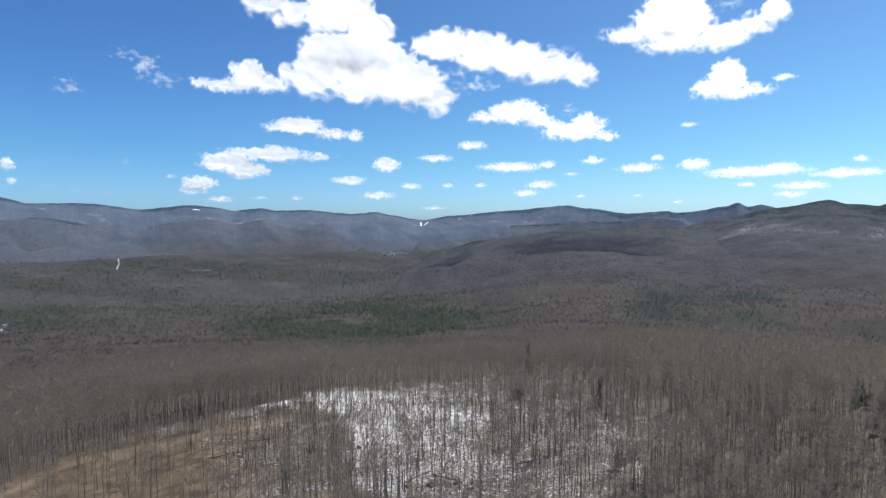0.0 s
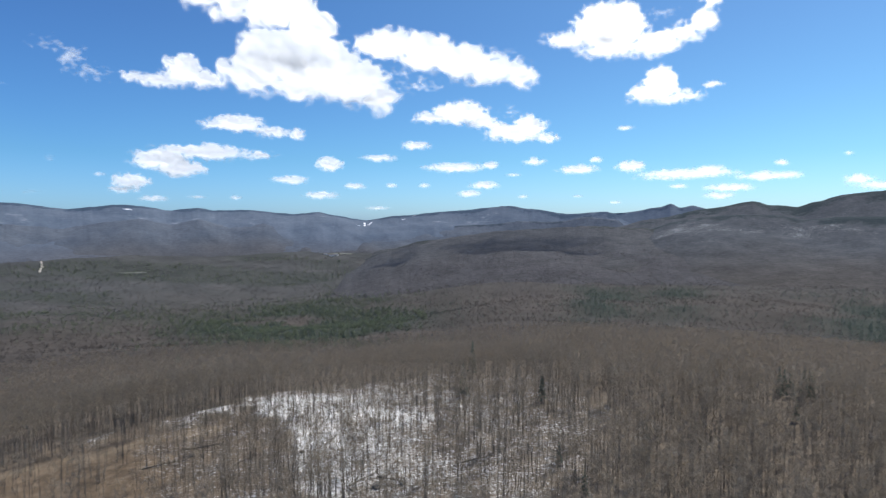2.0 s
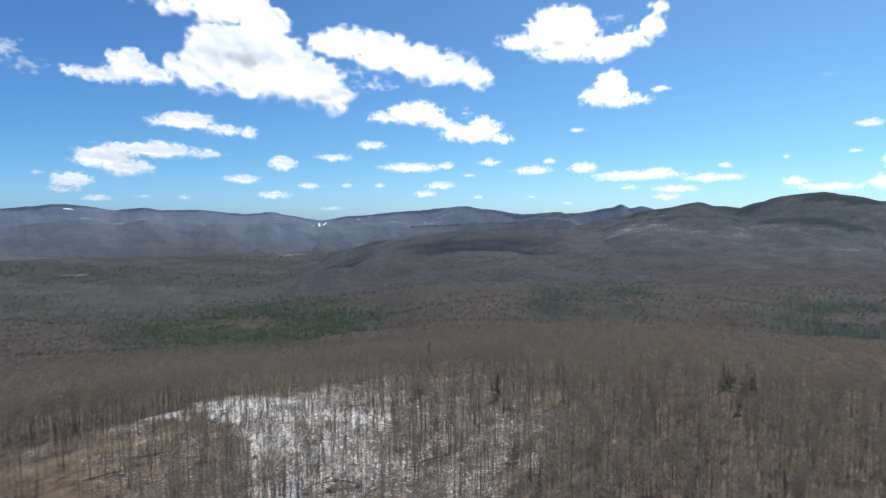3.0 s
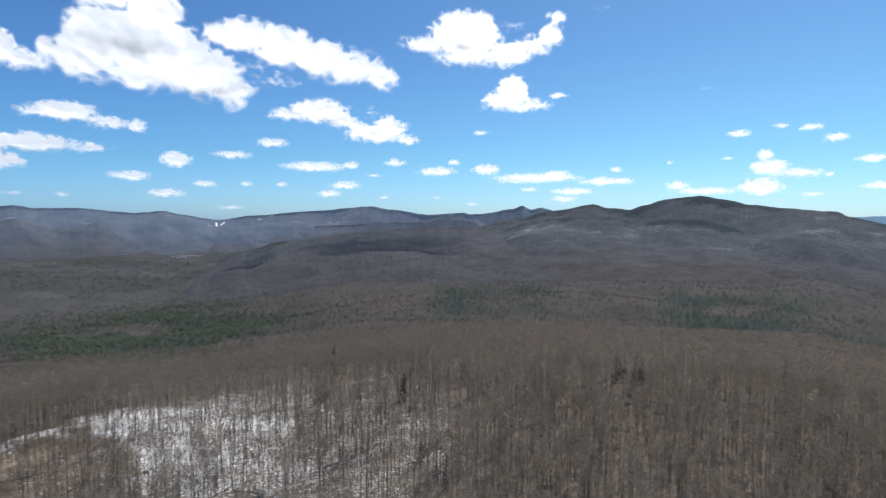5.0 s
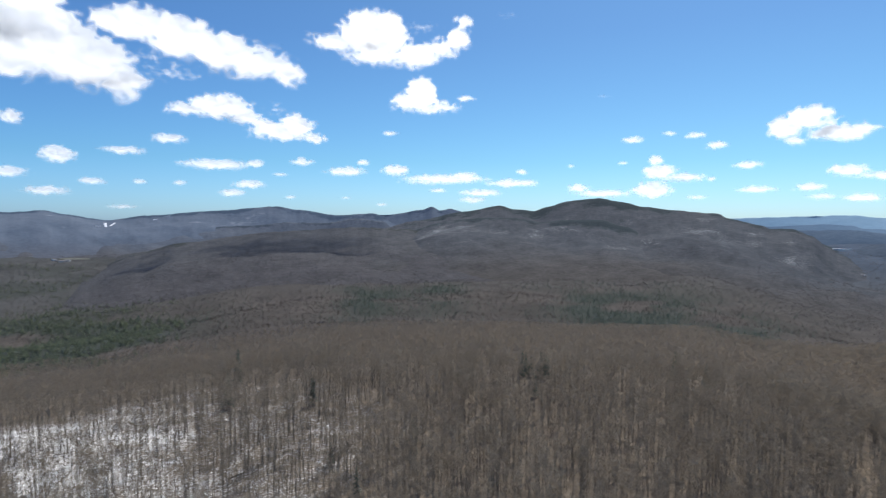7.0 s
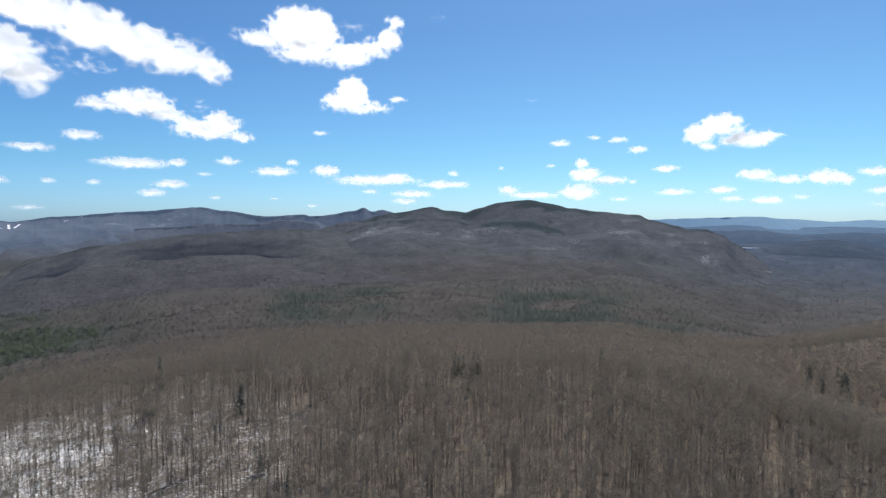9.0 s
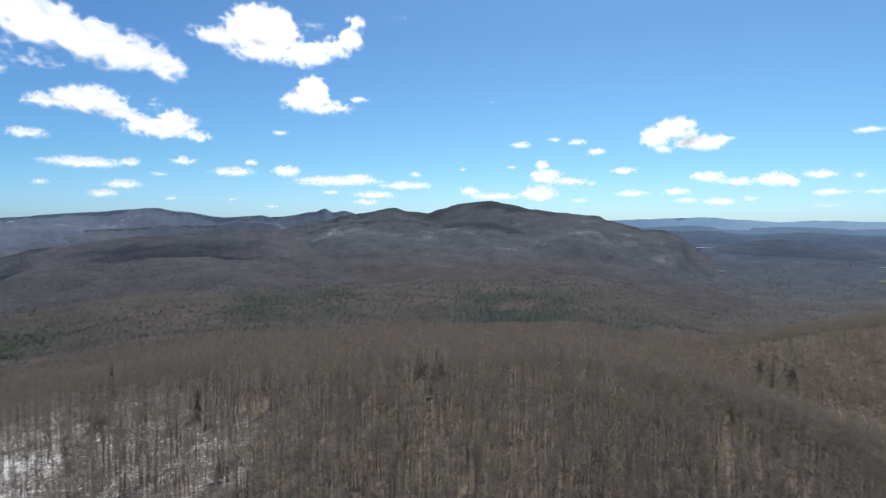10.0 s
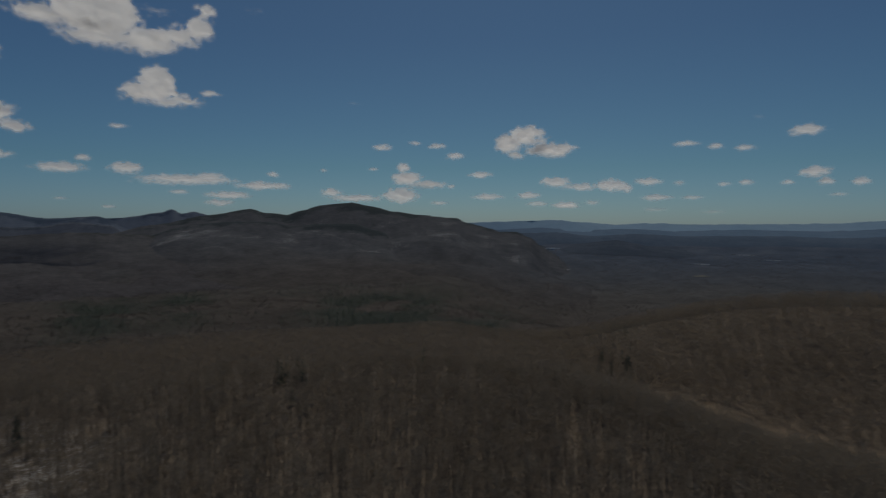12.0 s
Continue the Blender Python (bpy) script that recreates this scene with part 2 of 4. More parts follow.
GROUND = ground_material()
# Mountain and foothill: base colours shifted bluish to include haze.
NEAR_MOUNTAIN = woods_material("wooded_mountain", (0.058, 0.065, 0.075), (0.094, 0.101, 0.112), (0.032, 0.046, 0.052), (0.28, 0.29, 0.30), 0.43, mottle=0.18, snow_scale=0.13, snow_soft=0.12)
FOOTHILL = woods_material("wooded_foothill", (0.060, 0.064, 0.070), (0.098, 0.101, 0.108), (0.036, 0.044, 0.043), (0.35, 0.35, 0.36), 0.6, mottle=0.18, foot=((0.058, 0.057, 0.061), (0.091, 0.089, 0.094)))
# Far ranges: aerial haze is painted in as blue-grey base colours.
FAR_MOUNTAIN = woods_material("haze_blue_bare_woods", (0.084, 0.112, 0.156), (0.130, 0.158, 0.205), (0.048, 0.074, 0.112), (0.24, 0.27, 0.32), 0.38, 4.0, 0.006, 0.10, 0.014, foot=((0.080, 0.090, 0.112), (0.112, 0.122, 0.146)))
FAR_HILL = woods_material("haze_grey_hill_woods", (0.076, 0.094, 0.124), (0.116, 0.133, 0.162), (0.042, 0.058, 0.078), (0.22, 0.24, 0.28), 0.42, 4.0, 0.008, 0.12, 0.016, foot=((0.072, 0.076, 0.086), (0.104, 0.106, 0.116)))
# Horizon layers, each bluer and paler: the haze sits in the base colour.
BLUE_RANGE = woods_material("haze_blue_hills", (0.19, 0.31, 0.42), (0.22, 0.34, 0.45), (0.18, 0.30, 0.40), (0.22, 0.28, 0.38), 0.8, 1.0, 0.003, 0.03)
BLUE_HILL = woods_material("haze_blue_woods", (0.110, 0.180, 0.260), (0.135, 0.205, 0.285), (0.100, 0.165, 0.240), (0.2, 0.2, 0.2), 0.9, 2.0, 0.006, 0.05)
SLATE_HILL = woods_material("haze_slate_woods", (0.068, 0.106, 0.156), (0.092, 0.130, 0.180), (0.060, 0.094, 0.140), (0.2, 0.2, 0.2), 0.9, 3.0, 0.008, 0.08)
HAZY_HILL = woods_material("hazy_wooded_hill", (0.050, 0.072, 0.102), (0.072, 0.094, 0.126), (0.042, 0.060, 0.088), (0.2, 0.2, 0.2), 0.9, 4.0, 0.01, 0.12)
CLOUD = cloud_material()
SNOW = plain("packed_snow", (0.82, 0.84, 0.88), 0.6, 0.05)
PALE_LAKE = plain("pale_grey_lake", (0.62, 0.66, 0.70), 0.3, 0.1, 0.05)
MEADOW = plain("dry_meadow", (0.125, 0.130, 0.112), 0.9, 0.2, 0.05)
SAND = plain("pale_sand_road", (0.42, 0.39, 0.34), 0.9)
PAINT = plain("white_clapboard", (0.75, 0.75, 0.74), 0.6, 0.05)
ROOF = plain("grey_roof", (0.2, 0.2, 0.21), 0.8)


# ---------------------------------------------------------------- the lie of the land
def knots(x, *pairs):
    return np.interp(x, [p[0] for p in pairs], [p[1] for p in pairs])


def crest_distance(az):
    """How far the hilltop reaches before it falls off."""
    return knots(az, (-130, 200), (-81, 222), (-75, 255), (-66, 308), (-50, 360), (-30, 380), (-6.5, 364), (-1, 353), (8, 338), (15.5, 312), (25, 285), (33, 272), (40, 240), (80, 220))


def height(x, y):
    """Height of the ground at x, y."""
    r = np.hypot(x, y)
    az = np.degrees(np.arctan2(-x, y))
    left = knots(r, (0, -60), (400, -60), (700, -95), (1000, -130), (1500, -172), (2200, -184), (2600, -142), (3000, -82), (3250, -34), (3450, 4), (5000, 30))
    middle = knots(r, (0, -50), (400, -50), (700, -80), (1000, -106), (1300, -122), (1700, -112), (2200, -92), (5000, -70))
    right = knots(r, (0, -60), (400, -60), (700, -92), (1000, -130), (1500, -170), (2200, -176), (2700, -142), (3200, -86), (3500, -46), (3800, -2), (4000, 30), (5000, 60))
    w1, w2 = step(6, -16, az), step(-50, -64, az)
    floor = (left * (1 - w1) + middle * w1) * (1 - w2) + right * w2
    floor = floor + fbm(x / 420, y / 420, 4, 7) * 16 * step(500, 1300, r) * (1 - 0.45 * step(2600, 4200, r))
    rc = crest_distance(az)
    steep = 0.25 - 0.05 * step(2, 14, az) - 0.09 * step(-8, -20, az) * step(-62, -50, az) + 0.09 * step(-58, -68, az)
    hill = -steep * 28 * np.logaddexp(0, (r - rc) / 28) + fbm(x / 90, y / 90, 4, 3) * 3.0
    z = 14 * np.logaddexp(hill / 14, floor / 14)
    # a second wooded hill to the right, with a dirt track on its slope
    c, s = math.cos(radians(-88)), math.sin(radians(-88))
    along, across = -x * s + y * c - 770, -x * c - y * s
    z = z + 108 * np.exp(-0.5 * ((along / 155) ** 2 + (across / 260) ** 2))
    return z


def spot(az, dip):
    """Where the sight line from the hover point, at a bearing and a dip in degrees, meets the ground."""
    r = np.geomspace(60, 4900, 3000)
    x, y = -np.sin(np.radians(az)) * r, np.cos(np.radians(az)) * r
    under = np.nonzero(EYE[2] + r * math.tan(radians(dip)) <= height(x, y))[0]
    k = under[0] if len(under) else len(r) - 1
    return float(x[k]), float(y[k]), float(height(x[k:k + 1], y[k:k + 1])[0])


def polar(x, y):
    return np.degrees(np.arctan2(-x, y)), np.hypot(x, y)


def patch(az, r, a0, r0, wa, wr):
    return np.exp(-0.5 * (((az - a0) / wa) ** 2 + ((r - r0) / wr) ** 2))


def conifers_at(x, y):
    """Share of evergreens in the woods, 0 to 1."""
    az, r = polar(x, y)
    d = 0.9 * patch(az, r, 8, 1620, 7.5, 290) + 0.8 * patch(az, r, 12, 1420, 5, 220) + 0.95 * patch(az, r, 4, 1300, 5.5, 230) + 0.7 * patch(az, r, 7, 1450, 5, 160) + 0.4 * patch(az, r, 28, 1900, 9, 200)
    d = d + 1.3 * patch(az, r, -21.0, 1640, 2.2, 270) + 1.1 * patch(az, r, -27.5, 1640, 1.6, 200) + 0.25 * patch(az, r, -24, 1250, 6, 160) + 0.3 * patch(az, r, -47, 1700, 9, 240)
    d = d + 0.9 * patch(az, r, -43, 1500, 4, 190) + 1.0 * patch(az, r, -50, 1400, 5, 190) + 0.4 * patch(az, r, -57, 1300, 3, 150) + 0.8 * patch(az, r, -69, 745, 6, 60)
    far = step(1500, 2100, r) * step(-2, 6, az)
    bands = step(0.0, 0.35, fbm(x / 620 + 3, y / 190, 4, 21))
    return np.clip(d * step(-0.7, 0.2, fbm(x / 120, y / 120, 4, 15)) + far * bands * 0.55, 0, 1)


def snow_at(x, y):
    az, r = polar(x, y)
    az = az + 3.0 * fbm(x / 26, y / 26, 4, 51)
    r = r + 12 * fbm(x / 22, y / 22, 3, 52)
    rc = crest_distance(az)
    edge = rc - 50 * step(-5, -26, az)
    edge_az = knots(r, (200, 8.0), (240, 9.5), (265, 11), (290, 13.5), (320, 16))
    top = step(edge + 18, edge - 14, r) * step(edge_az + 4.0, edge_az - 1.5, az) * (0.80 * step(-48, -14, az) + 0.20 * step(-8, 4, az))
    top = top * (1 - 0.6 * step(9.5, 12.5, az) * step(275, 250, r)) * (1 - 0.2 * step(290, 325, r))
    rim = step(rc + 10, rc, r) * step(rc - 34, rc - 18, r) * step(10, 15, az) * step(31, 26, az) * (0.36 + 0.30 * fbm(x / 16, y / 16, 3, 54))
    rest = 0.60 * step(340, 255, r) * step(4, -4, az) * step(-32, -9, az) + 0.30 * step(-12, -30, az) * (1 - 0.5 * step(-44, -52, az)) * step(420, 250, r) + 0.54 * step(6, 11, az) * step(30, 18, az) * step(310, 280, r) + 0.32 * step(-66, -74, az) * step(430, 520, r) * step(1100, 800, r)
    return np.clip(np.maximum(np.maximum(top * (0.47 + 0.12 * fbm(x / 30, y / 30, 3, 31)), rim), rest * 0.62), 0, 1)


def dirt_at(x, y):
    az, r = polar(x, y)
    az = az + 2.0 * fbm(x / 24, y / 24, 4, 53)
    field = step(17, 24, az) * step(41, 36, az) * step(262, 250, r)
    path = np.exp(-((r - knots(az, (12, 275), (16.6, 266), (26, 258), (31.6, 264), (34.4, 257), (40, 240))) / 5) ** 2) * step(12, 18, az)
    track = np.exp(-((r - knots(az, (-92, 430), (-81, 458), (-79, 472), (-76, 491), (-72.8, 512), (-70, 532))) / 12) ** 2) * step(-69.5, -72, az)
    scar = patch(polar(x, y)[0], r, -64.4, 272, 0.45, 10) + 0.8 * patch(polar(x, y)[0], r, -64.2, 296, 0.2, 14)
    slope = 0.5 * step(9, 14, az) * step(295, 270, r)
    return np.clip(field * 0.8 + path + track + scar + slope, 0, 1)


def path_at(x, y):
    """Where wheels and feet have worn the dirt pale."""
    az, r = polar(x, y)
    r = r + 3 * fbm(x / 30, y / 30, 3, 57)
    path = np.exp(-((r - knots(az, (12, 275), (16.6, 267), (26, 259), (31.6, 265), (34.4, 258), (40, 241))) / 4) ** 2) * step(13, 18, az) * (0.6 + 0.5 * fbm(x / 18, y / 18, 3, 58))
    track = 0.6 * np.exp(-((r - knots(az, (-92, 430), (-81, 458), (-79, 472), (-76, 491), (-72.8, 512), (-70, 532))) / 8) ** 2) * step(-69.5, -72, az)
    return np.clip(path + track + 0.9 * patch(az, r, -64.4, 272, 0.35, 8), 0, 1)


def open_at(x, y):
    """Where no trees stand: on bare dirt, and a little on its near side."""
    r = np.hypot(x, y)
    out = dirt_at(x, y)
    for gap in (14.0, 28.0, 44.0, 60.0):
        out = np.maximum(out, dirt_at(x * (1 + gap / r), y * (1 + gap / r)) * (polar(x, y)[0] < 0) * (1 - 0.8 * (r < 330) * (gap > 30)))
    return out


def build_ground():
    az = np.concatenate([np.arange(-100, 56, 0.34), np.arange(56, 260, 3.0)])
    r = np.concatenate([np.linspace(0.02, 120, 12), np.arange(128, 420, 4.0), np.geomspace(424, 4940, 150)])
    A, Rr = np.meshgrid(np.radians(az), r)
    x, y = -np.sin(A) * Rr, np.cos(A) * Rr
    z = height(x, y)
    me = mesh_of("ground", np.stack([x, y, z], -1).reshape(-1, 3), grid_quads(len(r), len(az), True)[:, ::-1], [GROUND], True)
    give(me, "snow", snow_at(x, y))
    give(me, "dirt", dirt_at(x, y))
    give(me, "path", path_at(x, y))
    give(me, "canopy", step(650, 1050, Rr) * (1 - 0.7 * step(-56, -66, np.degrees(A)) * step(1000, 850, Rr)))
    # Masks for the painted haze, growing with distance.
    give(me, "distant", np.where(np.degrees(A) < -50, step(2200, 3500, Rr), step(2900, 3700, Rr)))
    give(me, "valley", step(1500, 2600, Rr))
    give(me, "conifer", conifers_at(x, y) * step(600, 900, Rr))
    return tagged(new("ground", me), "leaf-littered wooded ground with melting snow patches", "ground", kind="structure")


def ridge(name, label, mat, summits, distance, front, rear, power=1.2, rough=6.0, green=0.25, snow=0.2, tilt=0.0, seed=1, brown=0.0, foot=0.42):
    """A mountain range as a relief: summits are bearings and heights in degrees over the hover point."""
    a = np.arange(summits[0][0], summits[-1][0], -0.07)
    b = np.array(summits)
    k = np.clip(np.searchsorted(-b[:, 0], -a, side="right") - 1, 0, len(b) - 2)
    t = (a - b[k, 0]) / (b[k + 1, 0] - b[k, 0])
    t = t * 0.45 + (t * t * (3 - 2 * t)) * 0.55
    e = b[k, 1] + (b[k + 1, 1] - b[k, 1]) * t + fbm(a * 1.7, a * 0 + seed, 4, seed) * 0.025
    s = np.concatenate([np.linspace(0, 1, 30), np.linspace(1.15, 2, 5)])
    S, A = np.meshgrid(s, a, indexing="ij")
    E = np.broadcast_to(e, S.shape)
    crest_r = distance + tilt * (A - a.mean())
    crest_z = EYE[2] + crest_r * np.tan(np.radians(E))
    rr = np.where(S <= 1, crest_r - front * (1 - S), crest_r + rear * (S - 1))
    x, y = -np.sin(np.radians(A)) * rr, np.cos(np.radians(A)) * rr
    base = height(x, y) - 4
    ends = step(0, 3.0, a[0] - A) * step(0, 3.0, A - a[-1])
    up = np.where(S <= 1, np.clip(S, 0, 1) ** power, 1 - np.clip(S - 1, 0, 1) ** 1.3)
    lift = np.clip((crest_z - base) / 90, 0, 1)
    gully = fbm(x / 420, y / 420, 4, seed + 40)
    shape = np.clip(S, 0, 1) * np.clip(1 - S, 0, 1) * 4
    z = base + np.maximum(crest_z - base, 0) * up * ends + gully * rough * shape * ends * lift + fbm(x / 45, y / 45, 3, seed + 60) * 1.6 * np.clip(S * 3, 0, 1)
    me = mesh_of(name, np.stack([x, y, z], -1).reshape(-1, 3), grid_quads(len(s), len(a)), [mat], True)
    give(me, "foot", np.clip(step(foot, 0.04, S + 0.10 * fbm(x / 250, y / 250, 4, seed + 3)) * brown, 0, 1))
    give(me, "conifer", green * (0.5 + 1.9 * step(0.86, 1.0, S)) + 0.24 * fbm(x / 180, y / 180, 3, seed + 5) - 0.16 * gully)
    give(me, "snow", snow * np.clip((crest_z - base) / 190, 0, 1) * step(0.35, 0.6, S) * step(1.0, 0.86, S) + 0.16 * fbm(x / 150, y / 90, 3, seed + 9) + 0.06 * gully)
    tagged(new(name, me), label, "mountain", kind="structure")

    def woods(rng, n, low, high):
        """Random places on the near slope."""
        i = rng.integers(int(low * 29), int(high * 29), n)
        j = rng.integers(30, len(a) - 31, n)
        thinning = rng.random(n) < step(30, 130, j) * step(len(a) - 31, len(a) - 131, j)       # the woods thin out towards both ends
        i, j = i[thinning], j[thinning]
        w = rng.random(len(i))
        return tuple(g[i, j] * (1 - w) + g[i + 1, j + 1] * w for g in (x, y, z))

    def on(az, dip):
        """The place on the near slope at a bearing and a height angle."""
        j = int(np.argmin(np.abs(a - az)))
        seen = np.degrees(np.arctan2(z[:30, j] - EYE[2], np.hypot(x[:30, j], y[:30, j])))
        k = float(np.interp(dip, np.maximum.accumulate(seen), np.arange(30)))
        i, w = min(int(k), 28), k - min(int(k), 28)
        return Vector((x[i, j] * (1 - w) + x[i + 1, j] * w, y[i, j] * (1 - w) + y[i + 1, j] * w, z[i, j] * (1 - w) + z[i + 1, j] * w))
    return on, woods


# ---------------------------------------------------------------- trees
def tube(points, radii, sides):
    """A tapered tube round a line of points; ends in a tip."""
    v, f = [], []
    for k, (p, q) in enumerate(zip(points[:-1], radii)):
        way = Vector(points[min(k + 1, len(points) - 1)]) - Vector(points[max(k - 1, 0)])
        side = way.cross(Vector((0.3, 1, 0.1))).normalized()
        other = way.cross(side).normalized()
        for i in range(sides):
            w = 2 * math.pi * i / sides
            v.append(Vector(p) + side * math.cos(w) * q + other * math.sin(w) * q)
    v.append(Vector(points[-1]))
    rings = len(points) - 1
    for k in range(rings - 1):
        for i in range(sides):
            a, b = k * sides + i, k * sides + (i + 1) % sides
            f += [(a, b, b + sides), (a, b + sides, a + sides)]
    for i in range(sides):
        f.append(((rings - 1) * sides + i, (rings - 1) * sides + (i + 1) % sides, len(v) - 1))
    return [tuple(p) for p in v], f


class Pile:
    def __init__(self):
        self.v, self.f, self.m = [], [], []

    def add(self, v, f, m=0):
        n = len(self.v)
        self.v += v
        self.f += [tuple(i + n for i in t) for t in f]
        self.m += [m] * len(f)

    def arrays(self):
        return np.array(self.v, dtype=float), np.array(self.f), np.array(self.m)


def bare_tree_shape(rng, limbs, twigs, trunk_sides, thick, twig_width, low=0.45):
    """A leafless hardwood of height 1: straight trunk, rising limbs, fine twigs. Returns trunk and crown."""
    trunk, crown = Pile(), Pile()
    bend = [rng.uniform(-0.02, 0.02) for _ in range(4)]
    pts = [(0, 0, -0.04), (bend[0] * 0.3, bend[1] * 0.3, 0.22), (bend[0], bend[1], 0.5), (bend[0] + bend[2], bend[1] + bend[3], 0.76), (bend[0] + bend[2] * 2, bend[1] + bend[3] * 2, 0.97)]
    if trunk_sides == 3:
        pts = [pts[0], pts[4]]
    radii = [thick * (1 - 0.8 * max(p[2], 0)) for p in pts]
    trunk.add(*tube(pts, radii, trunk_sides))
    top = rng.uniform(low, 0.62)

    def on_trunk(h):
        for p, q in zip(pts, pts[1:]):
            if h <= q[2]:
                w = (h - p[2]) / (q[2] - p[2])
                return Vector(p).lerp(Vector(q), w)
        return Vector(pts[-1])
    if not limbs:       # seen from afar: twigs alone
        for j in range(twigs):
            h = rng.uniform(0.22, 0.96)
            turn, reach = rng.uniform(0, 6.28), rng.uniform(0.0, 0.14) * min(1.0, 0.35 + h)
            c = on_trunk(h) + Vector((math.cos(turn), math.sin(turn), 0)) * reach
            w = Vector((math.cos(turn) * 0.6 + rng.gauss(0, 0.4), math.sin(turn) * 0.6 + rng.gauss(0, 0.4), rng.gauss(0.7, 0.4))).normalized()
            d = c + w * rng.uniform(0.08, 0.18)
            side = w.cross(Vector((rng.gauss(0, 1), rng.gauss(0, 1), rng.gauss(0, 1)))).normalized() * twig_width
            crown.add([tuple(c - side), tuple(c + side), tuple(d)], [(0, 1, 2)], 1)
    for k in range(limbs):
        h = top + (0.95 - top) * (k + rng.random()) / limbs
        turn = k * 2.4 + rng.uniform(-0.5, 0.5)
        rise = rng.uniform(0.7, 1.5)
        reach = rng.uniform(0.10, 0.20) * (1.25 - 0.75 * (h - top) / (1 - top))
        out = Vector((math.cos(turn), math.sin(turn), rise)).normalized()
        a = on_trunk(h)
        b = a + out * reach + Vector((0, 0, 0.25 * reach))
        crown.add(*tube([tuple(a), tuple(b)], [thick * 0.32], 3))
        for j in range(twigs):
            c = a.lerp(b, rng.uniform(0.25, 1.0))
            w = Vector((rng.gauss(0, 1), rng.gauss(0, 1), rng.gauss(0.75, 0.7))).normalized()
            d = c + w * rng.uniform(0.06, 0.14)
            side = w.cross(Vector((rng.gauss(0, 1), rng.gauss(0, 1), rng.gauss(0, 1)))).normalized() * twig_width
            crown.add([tuple(c - side), tuple(c + side), tuple(d)], [(0, 1, 2)], 1)
    return trunk, crown


def conifer_shape(rng, sprays, wide, blunt=1.0):
    """An evergreen of height 1: tapered trunk and many drooping flat sprays of needles."""
    trunk, crown = Pile(), Pile()
    trunk.add(*tube([(0, 0, -0.03), (0, 0, 0.98)], [0.014], 3))
    for k in range(sprays):
        h = 0.10 + 0.86 * (k + rng.random()) / sprays
        reach = wide * (1 - ((h - 0.1) / 0.9) ** blunt * 0.93) * rng.uniform(0.7, 1.2)
        turn = k * 2.4 + rng.uniform(-0.6, 0.6)
        out = Vector((math.cos(turn), math.sin(turn), 0))
        side = Vector((-out.y, out.x, rng.uniform(-0.5, 0.5))).normalized() * (0.30 * reach + 0.014)
        root = Vector((0, 0, h + 0.03)) + out * reach * 0.08
        tip = Vector((0, 0, h - 0.25 * reach + rng.uniform(-0.02, 0.03))) + out * reach
        middle = root.lerp(tip, 0.55) + Vector((0, 0, 0.10 * reach))
        crown.add([tuple(root), tuple(middle - side), tuple(tip), tuple(middle + side)], [(0, 1, 2), (0, 2, 3)])
    return trunk, crown


def together(pair):
    p = Pile()
    p.add(pair[0].v, pair[0].f, 0)
    n = len(p.v)
    p.v += pair[1].v
    p.f += [tuple(i + n for i in t) for t in pair[1].f]
    p.m += list(pair[1].m) if any(pair[1].m) else [1] * len(pair[1].f)
    return p.arrays()


def stamp(name, shapes, x, y, tall, mats, rng, lean=0.03, squat=(0.9, 1.15), z=None):
    """One mesh of many trees, each a turned and scaled copy of one of the shapes."""
    z = height(x, y) if z is None else z
    which = rng.integers(0, len(shapes), len(x))
    vs, fs, ms, n = [], [], [], 0
    for k, (v, f, m) in enumerate(shapes):
        i = np.nonzero(which == k)[0]
        if not len(i):
            continue
        w = rng.uniform(0, 2 * np.pi, len(i))[:, None]
        h = tall[i][:, None]
        q = h * rng.uniform(*squat, len(i))[:, None]
        lx, ly = rng.normal(0, lean, (2, len(i), 1))
        px = (v[:, 0] * np.cos(w) - v[:, 1] * np.sin(w)) * q + v[:, 2] * h * lx + x[i][:, None]
        py = (v[:, 0] * np.sin(w) + v[:, 1] * np.cos(w)) * q + v[:, 2] * h * ly + y[i][:, None]
        pz = v[:, 2] * h + z[i][:, None]
        vs.append(np.stack([px, py, pz], -1).reshape(-1, 3))
        fs.append((f[None] + (n + np.arange(len(i)) * len(v))[:, None, None]).reshape(-1, 3))
        ms.append(np.tile(m, len(i)))
        n += len(i) * len(v)
    return new(name, mesh_of(name, np.concatenate(vs), np.concatenate(fs), mats, False, np.concatenate(ms)))


def scatter(rng, r0, r1, area, a0=-91.0, a1=41.0):
    """Places in a sector, one for every so many square metres."""
    n = int(radians(a1 - a0) * (r1 ** 2 - r0 ** 2) / 2 / area)
    r = np.sqrt(rng.uniform(r0 ** 2, r1 ** 2, n))
    a = np.radians(rng.uniform(a0, a1, n))
    return -np.sin(a) * r, np.cos(a) * r


